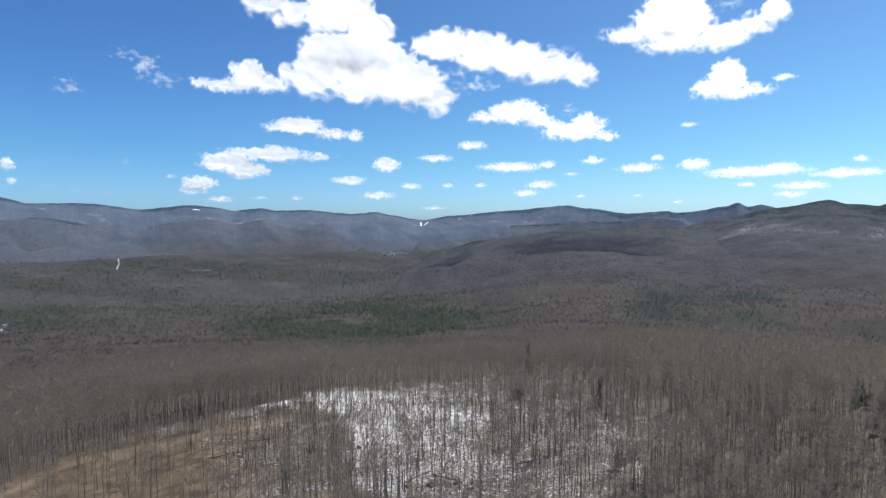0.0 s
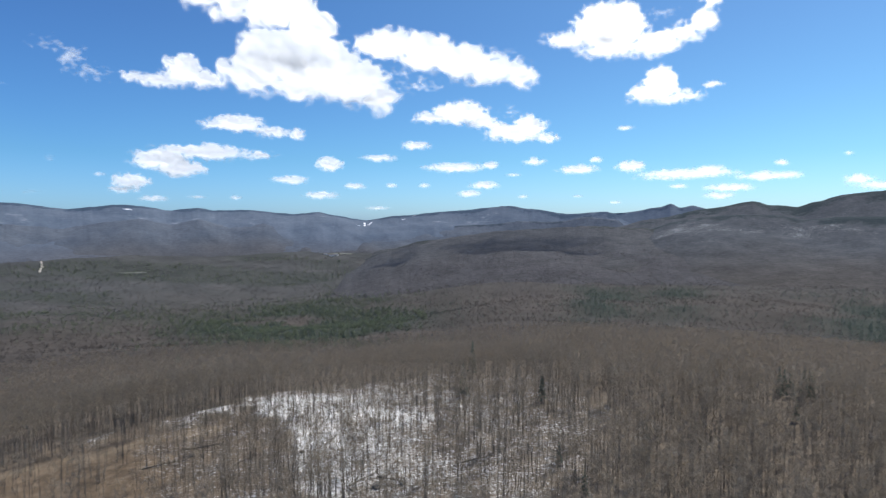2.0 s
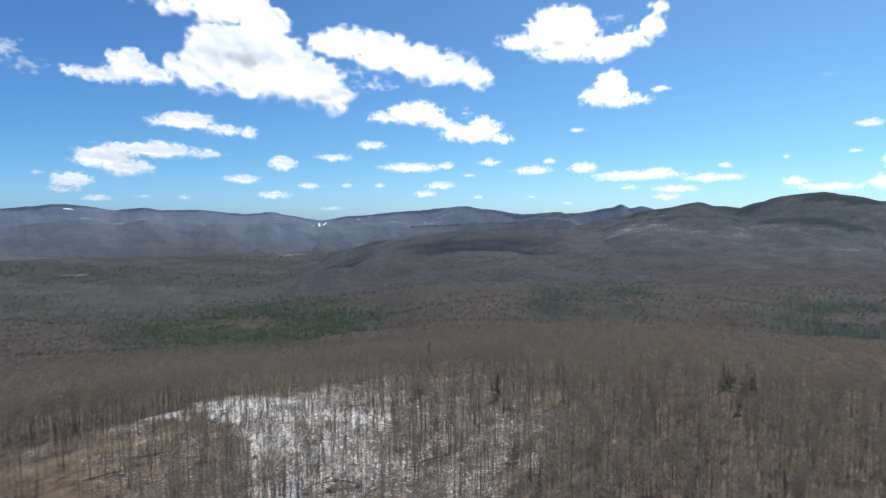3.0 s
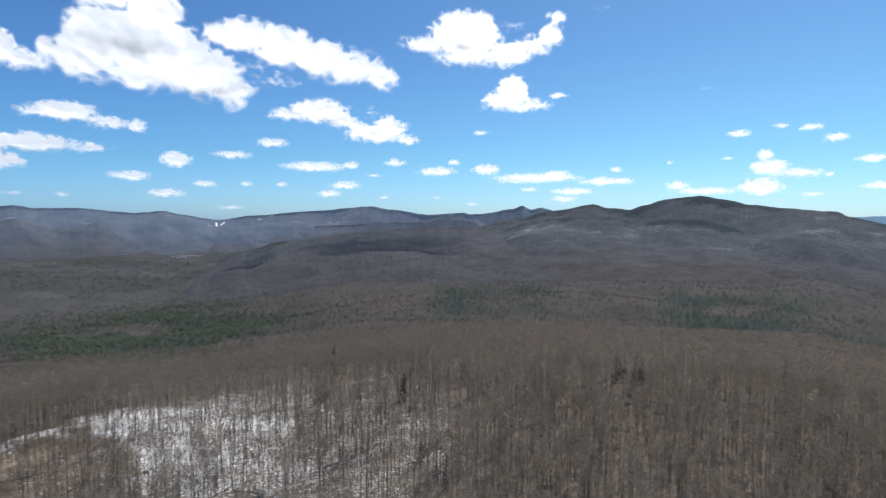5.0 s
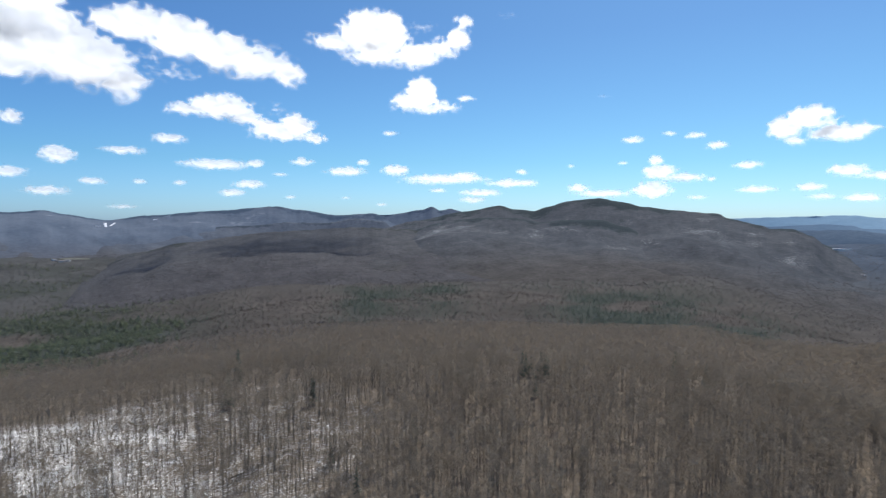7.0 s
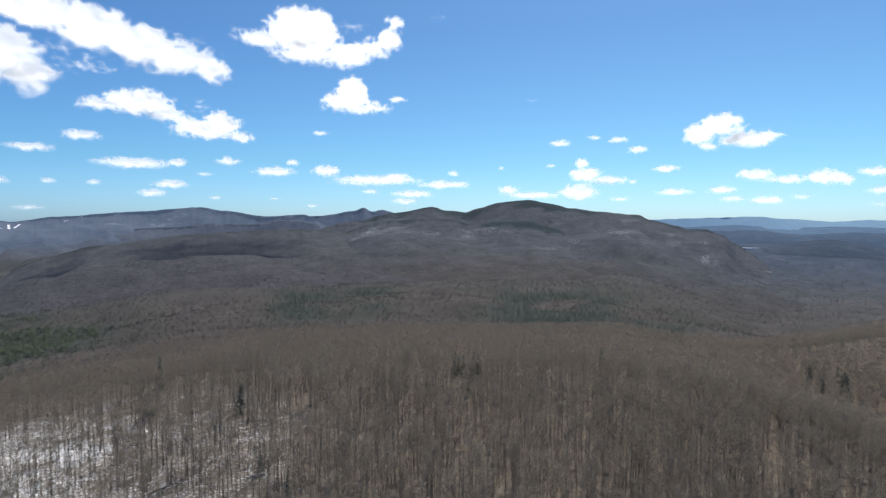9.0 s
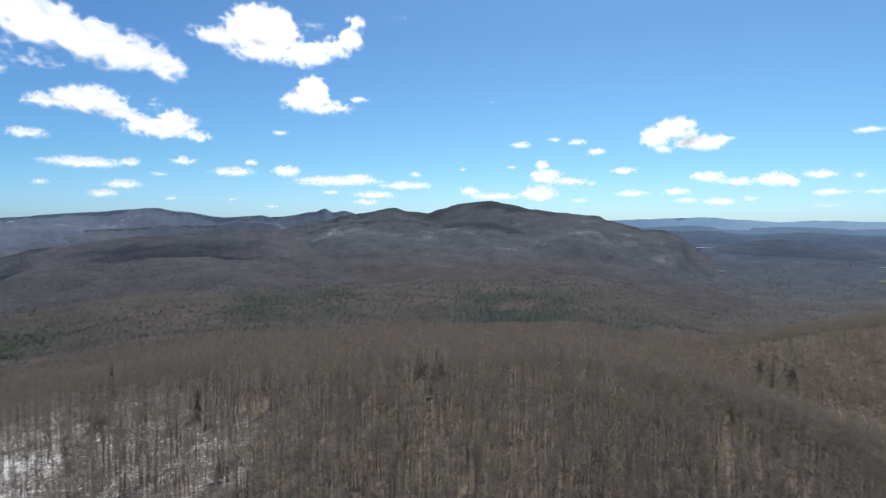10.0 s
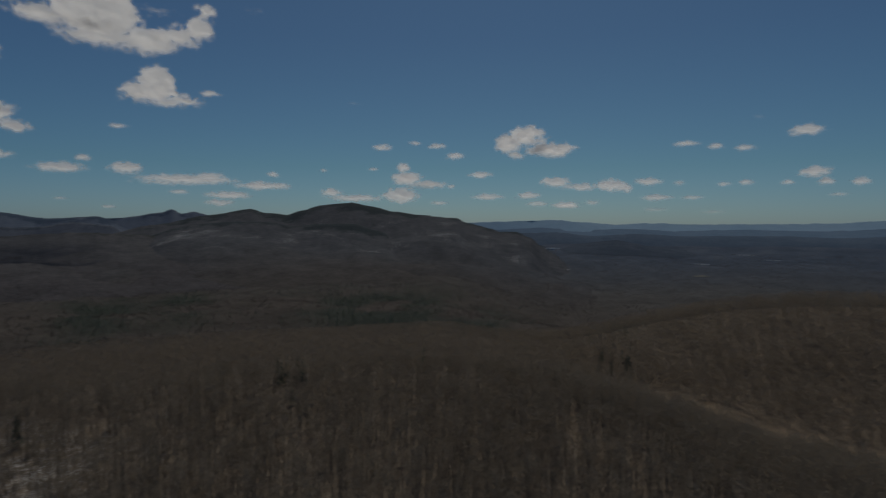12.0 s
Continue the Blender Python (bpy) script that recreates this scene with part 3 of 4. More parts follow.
def build_forest():
    rng = np.random.default_rng(5)
    pick = random.Random(3)
    near = [bare_tree_shape(pick, 11, 7, 4, 0.0072, 0.0022) for _ in range(10)]
    x, y = scatter(rng, 146, 345, 11)
    thin = open_at(x, y) * np.where(polar(x, y)[0] < 0, 1.05, 0.8)
    bearing, away = polar(x, y)         # thinner round a clump of spruces and along the open edge of the hilltop
    thin = np.maximum(thin, np.maximum(0.55 * patch(bearing, away, -36.8, 322, 1.7, 34), 0.4 * step(21, 27, bearing) * step(310, 285, away)))
    snowy = snow_at(x, y)
    keep = rng.random(len(x)) > np.maximum(thin, snowy * 0.70)
    x, y = x[keep], y[keep]
    order = np.argsort(np.abs(np.hypot(x, y) - 186))
    x, y = x[order], y[order]
    tall = rng.uniform(14.5, 23.0, len(x))
    z = height(x, y)
    # the trees of the front rows are things of their own
    first = []
    for trunk, crown in near:
        tree = new("bare_tree")
        for name, pile, mats in (("trunk", trunk, [BARK]), ("crown", crown, [BARK, TWIG])):
            v, f, m = pile.arrays()
            ob = new(name, mesh_of(name, v, f, mats, False, m))
            ob.parent = tree
        first.append(tagged(tree, "tall leafless hardwood tree with slim grey-brown trunk", "tree", "bare trees on the hilltop"))
    for k in range(300):
        m = Matrix.LocRotScale((x[k], y[k], z[k]), Euler((rng.normal(0, 0.03), rng.normal(0, 0.03), rng.uniform(0, 6.28))), None)
        if k < len(first):
            tree = first[k]
            tree.matrix_basis = m
        else:
            tree = copy_thing(first[k % len(first)], m)
        tree.scale = (tall[k],) * 3
    open_crowns = [together(bare_tree_shape(pick, 6, 9, 3, 0.0072, 0.0024)) for _ in range(12)]
    full_crowns = [together(bare_tree_shape(pick, 6, 14, 3, 0.0060, 0.0028, 0.34)) for _ in range(10)]
    past = np.hypot(x, y) > crest_distance(polar(x, y)[0]) + 4 - 40 * step(-26, -40, polar(x, y)[0])
    past = past | (rng.random(len(x)) < 0.40 * step(-10, -30, polar(x, y)[0]))
    for group, shapes, words in ((~past, open_crowns, "leafless hardwood forest covering the snowy hilltop"), (past, full_crowns, "dense leafless hardwood forest on the hilltop and past its crest")):
        group[:300] = False
        ob = stamp("bare_woods", shapes, x[group], y[group], tall[group], [BARK, TWIG], rng)
        tagged(ob, words, "forest", kind="stuff")
    # the slopes beyond the crest
    mid = [together(bare_tree_shape(pick, 0, 34, 3, 0.005, 0.0090)) for _ in range(8)]
    distant = [together(bare_tree_shape(pick, 0, 18, 3, 0.005, 0.0150)) for _ in range(8)]
    for near_r, far_r, area, shapes, words in ((345, 600, 32, mid, "brown leafless hardwood forest on the falling slope"), (600, 1000, 58, distant, "brown leafless hardwood forest at the foot of the slope")):
        x, y = scatter(rng, near_r, far_r, area)
        keep = rng.random(len(x)) > np.maximum(conifers_at(x, y) * 0.8, open_at(x, y) * 0.95)
        x, y = x[keep], y[keep]
        ob = stamp("bare_woods", shapes, x, y, rng.uniform(13, 19, len(x)), [BARK, MID_TWIG], rng)
        tagged(ob, words, "forest", kind="stuff")
    x, y = scatter(rng, 345, 930, 38, -91, -57)
    keep = rng.random(len(x)) > np.maximum(open_at(x, y) * 0.95, conifers_at(x, y) * 0.75)
    x, y = x[keep], y[keep]
    ob = stamp("bare_woods", mid, x, y, rng.uniform(13, 19, len(x)), [BARK, TWIG], rng)
    tagged(ob, "leafless hardwoods on a neighbouring hill above a dirt track", "forest", kind="stuff")
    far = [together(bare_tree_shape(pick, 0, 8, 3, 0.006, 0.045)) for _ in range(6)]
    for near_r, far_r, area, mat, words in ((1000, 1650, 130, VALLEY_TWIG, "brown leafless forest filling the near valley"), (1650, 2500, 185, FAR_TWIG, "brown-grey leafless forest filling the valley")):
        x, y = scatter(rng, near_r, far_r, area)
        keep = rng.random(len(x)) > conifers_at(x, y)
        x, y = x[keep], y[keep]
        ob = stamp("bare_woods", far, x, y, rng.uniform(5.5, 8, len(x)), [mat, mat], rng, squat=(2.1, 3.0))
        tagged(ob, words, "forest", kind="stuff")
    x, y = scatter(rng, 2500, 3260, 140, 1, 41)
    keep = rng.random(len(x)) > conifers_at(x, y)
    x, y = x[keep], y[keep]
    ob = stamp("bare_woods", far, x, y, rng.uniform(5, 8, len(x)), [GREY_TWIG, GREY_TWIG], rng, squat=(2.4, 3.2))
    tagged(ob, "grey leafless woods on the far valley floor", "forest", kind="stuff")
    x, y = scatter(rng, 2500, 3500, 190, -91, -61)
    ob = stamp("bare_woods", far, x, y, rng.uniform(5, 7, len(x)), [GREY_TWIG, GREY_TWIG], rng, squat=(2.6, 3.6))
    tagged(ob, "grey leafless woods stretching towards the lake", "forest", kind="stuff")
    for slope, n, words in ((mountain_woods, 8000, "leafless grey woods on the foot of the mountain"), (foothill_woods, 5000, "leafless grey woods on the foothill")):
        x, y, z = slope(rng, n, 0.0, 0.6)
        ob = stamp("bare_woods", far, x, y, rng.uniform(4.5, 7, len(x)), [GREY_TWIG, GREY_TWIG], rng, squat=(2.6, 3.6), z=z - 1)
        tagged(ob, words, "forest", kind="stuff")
    # evergreens
    spruce = [together(conifer_shape(pick, 17, 0.24)) for _ in range(6)]
    x, y = scatter(rng, 600, 2950, 85)
    c = conifers_at(x, y)
    keep = rng.random(len(x)) < (0.80 * c ** 1.3 + 0.003) * (1 - 0.55 * step(1950, 2300, np.hypot(x, y)))
    x, y = x[keep], y[keep]
    pines = (polar(x, y)[0] > -4) & (rng.random(len(x)) < 0.75)
    ob = stamp("evergreen_woods", spruce, x[~pines], y[~pines], rng.uniform(7, 15, len(x))[~pines], [BARK, NEEDLE], rng)
    tagged(ob, "dark green spruce stands among bare woods", "forest", kind="stuff")
    pine = [together(conifer_shape(pick, 17, 0.42, 1.8)) for _ in range(6)]
    ob = stamp("evergreen_woods", pine, x[pines], y[pines], rng.uniform(7, 13, len(x))[pines], [BARK, PINE], rng)
    tagged(ob, "green pine stand in the valley among bare woods", "forest", kind="stuff")


def build_spruces():
    pick = random.Random(8)
    made = []
    for _ in range(4):
        tree = new("spruce_tree")
        trunk, crown = conifer_shape(pick, 90, 0.22)
        for name, pile, mat in (("trunk", trunk, BARK), ("crown", crown, NEEDLE)):
            v, f, m = pile.arrays()
            ob = new(name, mesh_of(name, v, f, [mat]))
            ob.parent = tree
        made.append(tagged(tree, "single dark green spruce standing among bare hardwoods", "tree", "spruces in the hardwoods"))
    n = 0

    def plant(az, dip, tall):
        nonlocal n
        x, y, z = spot(az, dip)
        m = Matrix.LocRotScale((x, y, z), Euler((0, 0, pick.uniform(0, 6.28))), None)
        tree = made[n] if n < len(made) else copy_thing(made[n % len(made)], m)
        tree.matrix_basis = m
        tree.scale = (tall * pick.uniform(0.8, 1.0),) * 2 + (tall,)
        n += 1
    plant(-8.4, -14.8, 21)
    plant(-7.5, -17.0, 18)
    plant(-15.2, -17.2, 15)
    plant(-25.0, -21.0, 14)
    plant(-19.4, -25.2, 10)
    plant(-16.9, -22.6, 9)
    plant(-37.0, -16.6, 12)
    for k in range(8):
        plant(-35.6 - 2.7 * pick.random(), -14.4 - 0.7 * pick.random(), pick.uniform(12, 16))
    plant(-49.7, -14.0, 18)
    plant(-52.3, -14.6, 15)
    for k in range(16):
        plant(-66.4 - 3.4 * pick.random(), -12.4 - 2.2 * pick.random(), pick.uniform(13, 17))


# ---------------------------------------------------------------- clouds
def cloud(kind, *puffs, away=4930.0, deep=60.0, opaque=1.0, grey=()):
    """A cumulus: billowing front and back shells fitted to the camera's view, from overlapping puffs (bearing, height,
    half widths in degrees).
    grey: where grey self-shading is painted into the glow and colour."""
    cloud.count += 1
    seed = cloud.count * 13
    p = np.array(puffs)
    fine = {"big": 0.12, "med": 0.09}.get(kind, 0.07)
    pad = 0.8
    a = np.arange((p[:, 0] - p[:, 2]).min() - pad, (p[:, 0] + p[:, 2]).max() + pad, fine)
    e = np.arange((p[:, 1] - p[:, 3]).min() - pad * 0.7, (p[:, 1] + p[:, 3]).max() + pad * 0.7, fine)
    E, A = np.meshgrid(e, a, indexing="ij")
    size = float(np.median(p[:, 3]))
    k = 0.75 / max(size, 0.60)
    wa = A + billow(A * k, E * k * 1.3, 2, seed) * 0.50 * size
    we = E + billow(A * k + 9, E * k * 1.2 + 4, 2, seed + 3) * 0.24 * size
    f = np.full(A.shape, -9.0)
    for pa, pe, ra, re in puffs:        # degrees inside the soft outline
        dy = (we - pe) / np.where(we < pe, re * 0.92, re * 1.04)
        d = (1 - np.sqrt(((wa - pa) / (ra * 1.03)) ** 2 + dy ** 2)) * min(ra, re)
        blend = 0.22 * size
        h = np.clip(0.5 + 0.5 * (d - f) / blend, 0, 1)
        f = f * (1 - h) + d * h + blend * h * (1 - h)
    smooth = f
    lumps = 0.16 - np.abs(billow(A * k * 1.6, E * k * 1.7, 2, seed + 7))
    torn = billow(A * k * 1.2, E * k * 2.0, 3, seed + 23)
    if kind == "wisp":
        f = f * 0.8 + (0.75 * torn + 0.25 * lumps - 0.02) * size
    else:
        f = f + (0.30 * lumps + 0.06 * torn) * size + 0.05 * size
    solid = f > -0.03
    cell = solid[:-1, :-1] | solid[1:, :-1] | solid[:-1, 1:] | solid[1:, 1:]
    quads = grid_quads(len(e), len(a))[cell.ravel()]
    if not len(quads):
        return
    used, back_to = np.unique(quads, return_inverse=True)
    quads = back_to.reshape(-1, 4)
    fu, Au, Eu = f.ravel()[used], np.radians(A.ravel()[used]), np.radians(E.ravel()[used])
    body = np.clip(smooth.ravel()[used] + 0.08 * size, 0, None)
    thick = np.sqrt(body / size) * size * deep * (1 + 0.04 * billow(np.degrees(Au) * k * 1.2, np.degrees(Eu) * k * 1.8, 2, seed + 11))
    way = np.stack([-np.sin(Au) * np.cos(Eu), np.cos(Au) * np.cos(Eu), np.sin(Eu)], -1)
    far = away - (cloud.count % 7) * 8
    thick = np.minimum(thick, (4995 - far) / 0.6)
    eye = np.array(EYE)
    verts = np.concatenate([eye + way * (far - thick)[:, None], eye + way * (far + 0.6 * thick + 0.5)[:, None]])
    n = len(used)
    me = mesh_of("cloud", verts, np.concatenate([quads, quads[:, ::-1] + n]), [CLOUD], True)
    slack = step(-0.3, 0.7, np.gradient(smooth, fine, axis=0)).ravel()[used]       # flat bases fade, tops are crisp
    soft = {"big": 0.34, "med": 0.30, "small": 0.24}.get(kind, 0.8)
    body = step(-0.03, soft + (0.42 if kind != "wisp" else 0.2) * size * (0.30 + slack), fu) * {"wisp": 0.42, "small": 0.85}.get(kind, 1.0) * opaque
    give(me, "vapour", np.concatenate([body, body * 0.35]))
    # Grey self-shading is placed by hand and noise, not cast by the sun.
    self_shade = np.zeros(A.shape)
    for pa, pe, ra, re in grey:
        self_shade = np.maximum(self_shade, np.exp(-0.9 * (((wa - pa) / ra) ** 2 + ((we - pe) / re) ** 2)))
    self_shade = 0.72 * self_shade * (0.8 + 0.5 * billow(A * k * 1.4, E * k * 2.2, 3, seed + 19))
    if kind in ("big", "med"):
        self_shade = np.maximum(self_shade, 0.11 * step(0.15, 0.55, smooth / size) * step(-0.25, 0.45, billow(A * k * 0.9, E * k * 1.6, 2, seed + 29)))
    self_shade = np.clip(self_shade, 0, 1).ravel()[used]
    give(me, "painted_shade", np.concatenate([self_shade, self_shade]))
    words = {"big": "large bright white cumulus cloud with soft grey underside", "med": "white cumulus cloud with ragged edges in a blue sky",
             "small": "small white fair-weather cloud low in the sky", "wisp": "thin torn wisp of white cloud"}
    tagged(new("cloud", me), words[kind], "cloud", "fair-weather clouds")


cloud.count = 0


# ---------------------------------------------------------------- small far things
def flat_patch(name, label, category, mat, az, dip, wide, deep, lift=0.5, seed=0, drape=False):
    """An irregular sheet lying on the ground, long across the view."""
    x, y, z = spot(az, dip)
    w = np.linspace(0, 2 * np.pi, 40, endpoint=False)
    q = 1 + 0.25 * fbm(np.cos(w) * 1.5 + seed, np.sin(w) * 1.5, 3, seed)
    out = np.array([x, y]) / math.hypot(x, y)
    side = np.array([out[1], -out[0]])
    rim = np.array([x, y]) + side * (np.cos(w) * q * wide)[:, None] + out * (np.sin(w) * q * deep)[:, None]
    level = height(rim[:, 0], rim[:, 1])
    top = level + 0.8 if drape else np.full(40, level.mean() + lift)
    bm = bmesh.new()
    up = [bm.verts.new((*p, h)) for p, h in zip(rim, top)]
    low = [bm.verts.new((*p, h - 8)) for p, h in zip(rim, top)]
    bm.faces.new(up)
    for i in range(40):
        bm.faces.new((up[i], low[i], low[(i + 1) % 40], up[(i + 1) % 40]))
    bmesh.ops.recalc_face_normals(bm, faces=bm.faces)
    me = bpy.data.meshes.new(name)
    bm.to_mesh(me)
    bm.free()
    me.materials.append(mat)
    return tagged(new(name, me), label, category, kind="structure")


build_ground()
far_slope, _ = ridge("mountain_range_1", "distant wooded mountain range with snowy patches, tinted blue-grey for haze", FAR_MOUNTAIN,
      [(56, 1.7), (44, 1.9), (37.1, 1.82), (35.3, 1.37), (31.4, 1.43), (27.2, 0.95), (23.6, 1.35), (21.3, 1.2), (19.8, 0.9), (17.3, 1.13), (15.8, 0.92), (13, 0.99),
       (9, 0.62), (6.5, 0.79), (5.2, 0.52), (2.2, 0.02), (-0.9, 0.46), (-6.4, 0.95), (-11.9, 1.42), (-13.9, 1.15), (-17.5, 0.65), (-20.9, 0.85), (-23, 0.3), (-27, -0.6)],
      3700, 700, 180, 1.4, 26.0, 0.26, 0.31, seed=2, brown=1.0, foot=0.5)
ridge("mountain_range_4", "lower wooded hills before a mountain range, tinted blue-grey for haze", FAR_HILL,
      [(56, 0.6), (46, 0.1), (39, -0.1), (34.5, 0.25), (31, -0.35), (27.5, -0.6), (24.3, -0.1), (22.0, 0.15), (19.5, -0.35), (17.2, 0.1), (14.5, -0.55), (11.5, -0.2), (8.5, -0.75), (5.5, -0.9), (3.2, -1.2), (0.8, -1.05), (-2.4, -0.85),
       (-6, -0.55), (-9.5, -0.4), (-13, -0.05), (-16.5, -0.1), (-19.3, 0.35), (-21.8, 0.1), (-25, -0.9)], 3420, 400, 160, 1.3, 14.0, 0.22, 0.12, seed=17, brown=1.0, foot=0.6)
ridge("mountain_range_2", "distant twin-peaked wooded mountain tinted blue for haze", FAR_MOUNTAIN,
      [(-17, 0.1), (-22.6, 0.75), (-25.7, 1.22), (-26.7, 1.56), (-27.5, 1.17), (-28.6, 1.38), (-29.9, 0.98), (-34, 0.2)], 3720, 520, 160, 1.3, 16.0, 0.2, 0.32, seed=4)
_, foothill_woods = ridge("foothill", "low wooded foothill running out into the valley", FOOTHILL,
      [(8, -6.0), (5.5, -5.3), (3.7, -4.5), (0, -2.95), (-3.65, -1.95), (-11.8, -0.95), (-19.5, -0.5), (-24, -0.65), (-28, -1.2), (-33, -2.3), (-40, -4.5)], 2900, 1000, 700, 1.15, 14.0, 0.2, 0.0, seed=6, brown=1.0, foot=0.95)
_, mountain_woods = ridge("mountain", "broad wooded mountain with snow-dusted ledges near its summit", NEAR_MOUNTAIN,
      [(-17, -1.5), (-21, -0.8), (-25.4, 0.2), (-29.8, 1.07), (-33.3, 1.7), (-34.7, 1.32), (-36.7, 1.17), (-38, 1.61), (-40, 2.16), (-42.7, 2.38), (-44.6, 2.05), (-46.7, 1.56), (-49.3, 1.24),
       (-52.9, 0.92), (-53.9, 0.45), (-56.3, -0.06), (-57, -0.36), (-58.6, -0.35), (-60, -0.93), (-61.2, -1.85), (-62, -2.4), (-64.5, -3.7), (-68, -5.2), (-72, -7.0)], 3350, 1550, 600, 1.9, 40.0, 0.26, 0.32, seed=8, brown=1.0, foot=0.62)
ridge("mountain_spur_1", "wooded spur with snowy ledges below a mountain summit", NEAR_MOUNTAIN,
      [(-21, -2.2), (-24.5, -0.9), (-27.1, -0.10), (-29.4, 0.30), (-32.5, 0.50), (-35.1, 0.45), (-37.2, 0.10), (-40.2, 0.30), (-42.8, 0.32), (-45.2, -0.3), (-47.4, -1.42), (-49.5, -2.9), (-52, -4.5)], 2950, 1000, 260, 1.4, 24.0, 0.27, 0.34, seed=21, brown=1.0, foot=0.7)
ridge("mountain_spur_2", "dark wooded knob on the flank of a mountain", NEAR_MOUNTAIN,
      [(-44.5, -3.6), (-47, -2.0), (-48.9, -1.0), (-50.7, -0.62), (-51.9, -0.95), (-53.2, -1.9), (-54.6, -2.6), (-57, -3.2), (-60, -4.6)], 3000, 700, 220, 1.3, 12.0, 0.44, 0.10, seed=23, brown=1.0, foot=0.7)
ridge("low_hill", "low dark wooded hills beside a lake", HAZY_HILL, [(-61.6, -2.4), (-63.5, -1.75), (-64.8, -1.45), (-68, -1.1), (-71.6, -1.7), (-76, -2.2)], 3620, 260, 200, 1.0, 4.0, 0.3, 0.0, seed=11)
ridge("mountain_range_3", "hills along the farthest horizon, tinted faint blue for haze", BLUE_RANGE,
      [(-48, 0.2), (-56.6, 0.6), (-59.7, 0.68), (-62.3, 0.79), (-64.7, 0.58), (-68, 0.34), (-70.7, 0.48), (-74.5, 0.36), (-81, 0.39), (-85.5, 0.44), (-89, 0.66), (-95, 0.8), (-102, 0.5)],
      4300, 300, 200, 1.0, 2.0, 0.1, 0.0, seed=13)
ridge("low_hill", "low wooded hills far across the plain, tinted blue for haze", BLUE_HILL, [(-52, -0.5), (-57, -0.15), (-61, 0.05), (-64.5, -0.2), (-69, -0.05), (-73.5, -0.22), (-79, -0.1), (-84, -0.2), (-90, 0.05), (-97, -0.1), (-103, -0.4)], 4150, 200, 120, 1.0, 3.0, 0.2, 0.0, seed=25)
ridge("low_hill", "low wooded hills across the plain, tinted dark blue for haze", SLATE_HILL, [(-54, -0.9), (-58, -0.5), (-62.5, -0.42), (-66, -0.75), (-70, -0.5), (-74, -0.72), (-80, -0.62), (-86, -0.75), (-91, -0.5), (-98, -0.8), (-103, -1.0)], 3930, 220, 150, 1.0, 3.0, 0.2, 0.0, seed=27)
flat_patch("lake", "pale lake at the foot of the mountain", "lake", PALE_LAKE, -62.1, -1.95, 48, 55, seed=2)
flat_patch("pond", "narrow pale pond in the wooded valley", "pond", PALE_LAKE, -75.4, -3.2, 34, 16, seed=3)
flat_patch("pond", "narrow pale pond in the wooded valley", "pond", PALE_LAKE, -81.0, -2.7, 40, 14, seed=9)
flat_patch("pond", "narrow pale pond in the wooded valley", "pond", PALE_LAKE, -73.8, -1.35, 55, 14, seed=12)
flat_patch("field", "pale open field in the wooded valley", "field", MEADOW, -75.4, -4.3, 34, 14, seed=4, drape=True)
flat_patch("pond", "narrow pale pond in the wooded valley", "pond", PALE_LAKE, -79.0, -2.3, 34, 18, seed=5)
build_forest()
build_spruces()


def ribbon(name, label, category, mat, line, wide, lift=1.2):
    """A strip of snow or road laid over a slope along a line of places."""
    bm = bmesh.new()
    rows = []
    for k, p in enumerate(line):
        way = (line[min(k + 1, len(line) - 1)] - line[max(k - 1, 0)])
        side = Vector((way.y, -way.x, 0)).normalized() if way.xy.length > 1e-3 else Vector((1, 0, 0))
        across = Vector((1, 0, 0)) if abs(side.x) < 0.3 else side
        w = wide * (0.75 + 0.25 * math.sin(k * 2.1 + len(line)))
        rows.append([bm.verts.new(p + across * w * u + Vector((0, 0, lift if abs(u) < 1 else lift - 2.5))) for u in (-1, -0.9, 0, 0.9, 1)])
    for a, b in zip(rows, rows[1:]):
        for i in range(4):
            bm.faces.new((a[i], a[i + 1], b[i + 1], b[i]))
    bmesh.ops.recalc_face_normals(bm, faces=bm.faces)
    me = bpy.data.meshes.new(name)
    bm.to_mesh(me)
    bm.free()
    me.materials.append(mat)
    return tagged(new(name, me), label, category, kind="structure")


def trail(az0, dip0, az1, dip1, wide):
    line = [far_slope(az0 + (az1 - az0) * k / 5, dip0 + (dip1 - dip0) * k / 5) for k in range(6)]
    ribbon("ski_trail", "white ski run and snow patch on a distant mountainside", "ski trail", SNOW, line, wide)


trail(2.20, -0.22, 2.12, -0.56, 6.5)
trail(1.50, -0.18, 1.85, -0.46, 4.5)
trail(2.95, -0.44, 2.62, -0.50, 6.0)
trail(-1.45, 0.08, -1.75, 0.16, 6.0)
trail(-2.55, 0.42, -2.75, 0.46, 6.0)
# A pale snow patch on the range, laid with the same strip.
trail(22.9, 1.0, 22.8, 0.90, 22.0)


def ground_line(*ends):
    pts = [Vector(spot(*e)) for e in ends]
    out = []
    for p, q in zip(pts, pts[1:]):
        for k in range(8):
            v = p.lerp(q, k / 8)
            v.z = float(height(np.array([v.x]), np.array([v.y]))[0])
            out.append(v)
    return out + [pts[-1]]


ribbon("road", "pale sandy road cut through the valley woods", "road", SAND, ground_line((29.25, -4.25), (29.05, -3.75), (29.1, -3.35)), 4.2, 3.0)


def box(bm, x0, x1, y0, y1, z0, z1):
    v = [bm.verts.new(c) for c in ((x0, y0, z0), (x1, y0, z0), (x1, y1, z0), (x0, y1, z0), (x0, y0, z1), (x1, y0, z1), (x1, y1, z1), (x0, y1, z1))]
    for f in ((0, 3, 2, 1), (4, 5, 6, 7), (0, 1, 5, 4), (1, 2, 6, 5), (2, 3, 7, 6), (3, 0, 4, 7)):
        bm.faces.new([v[i] for i in f])


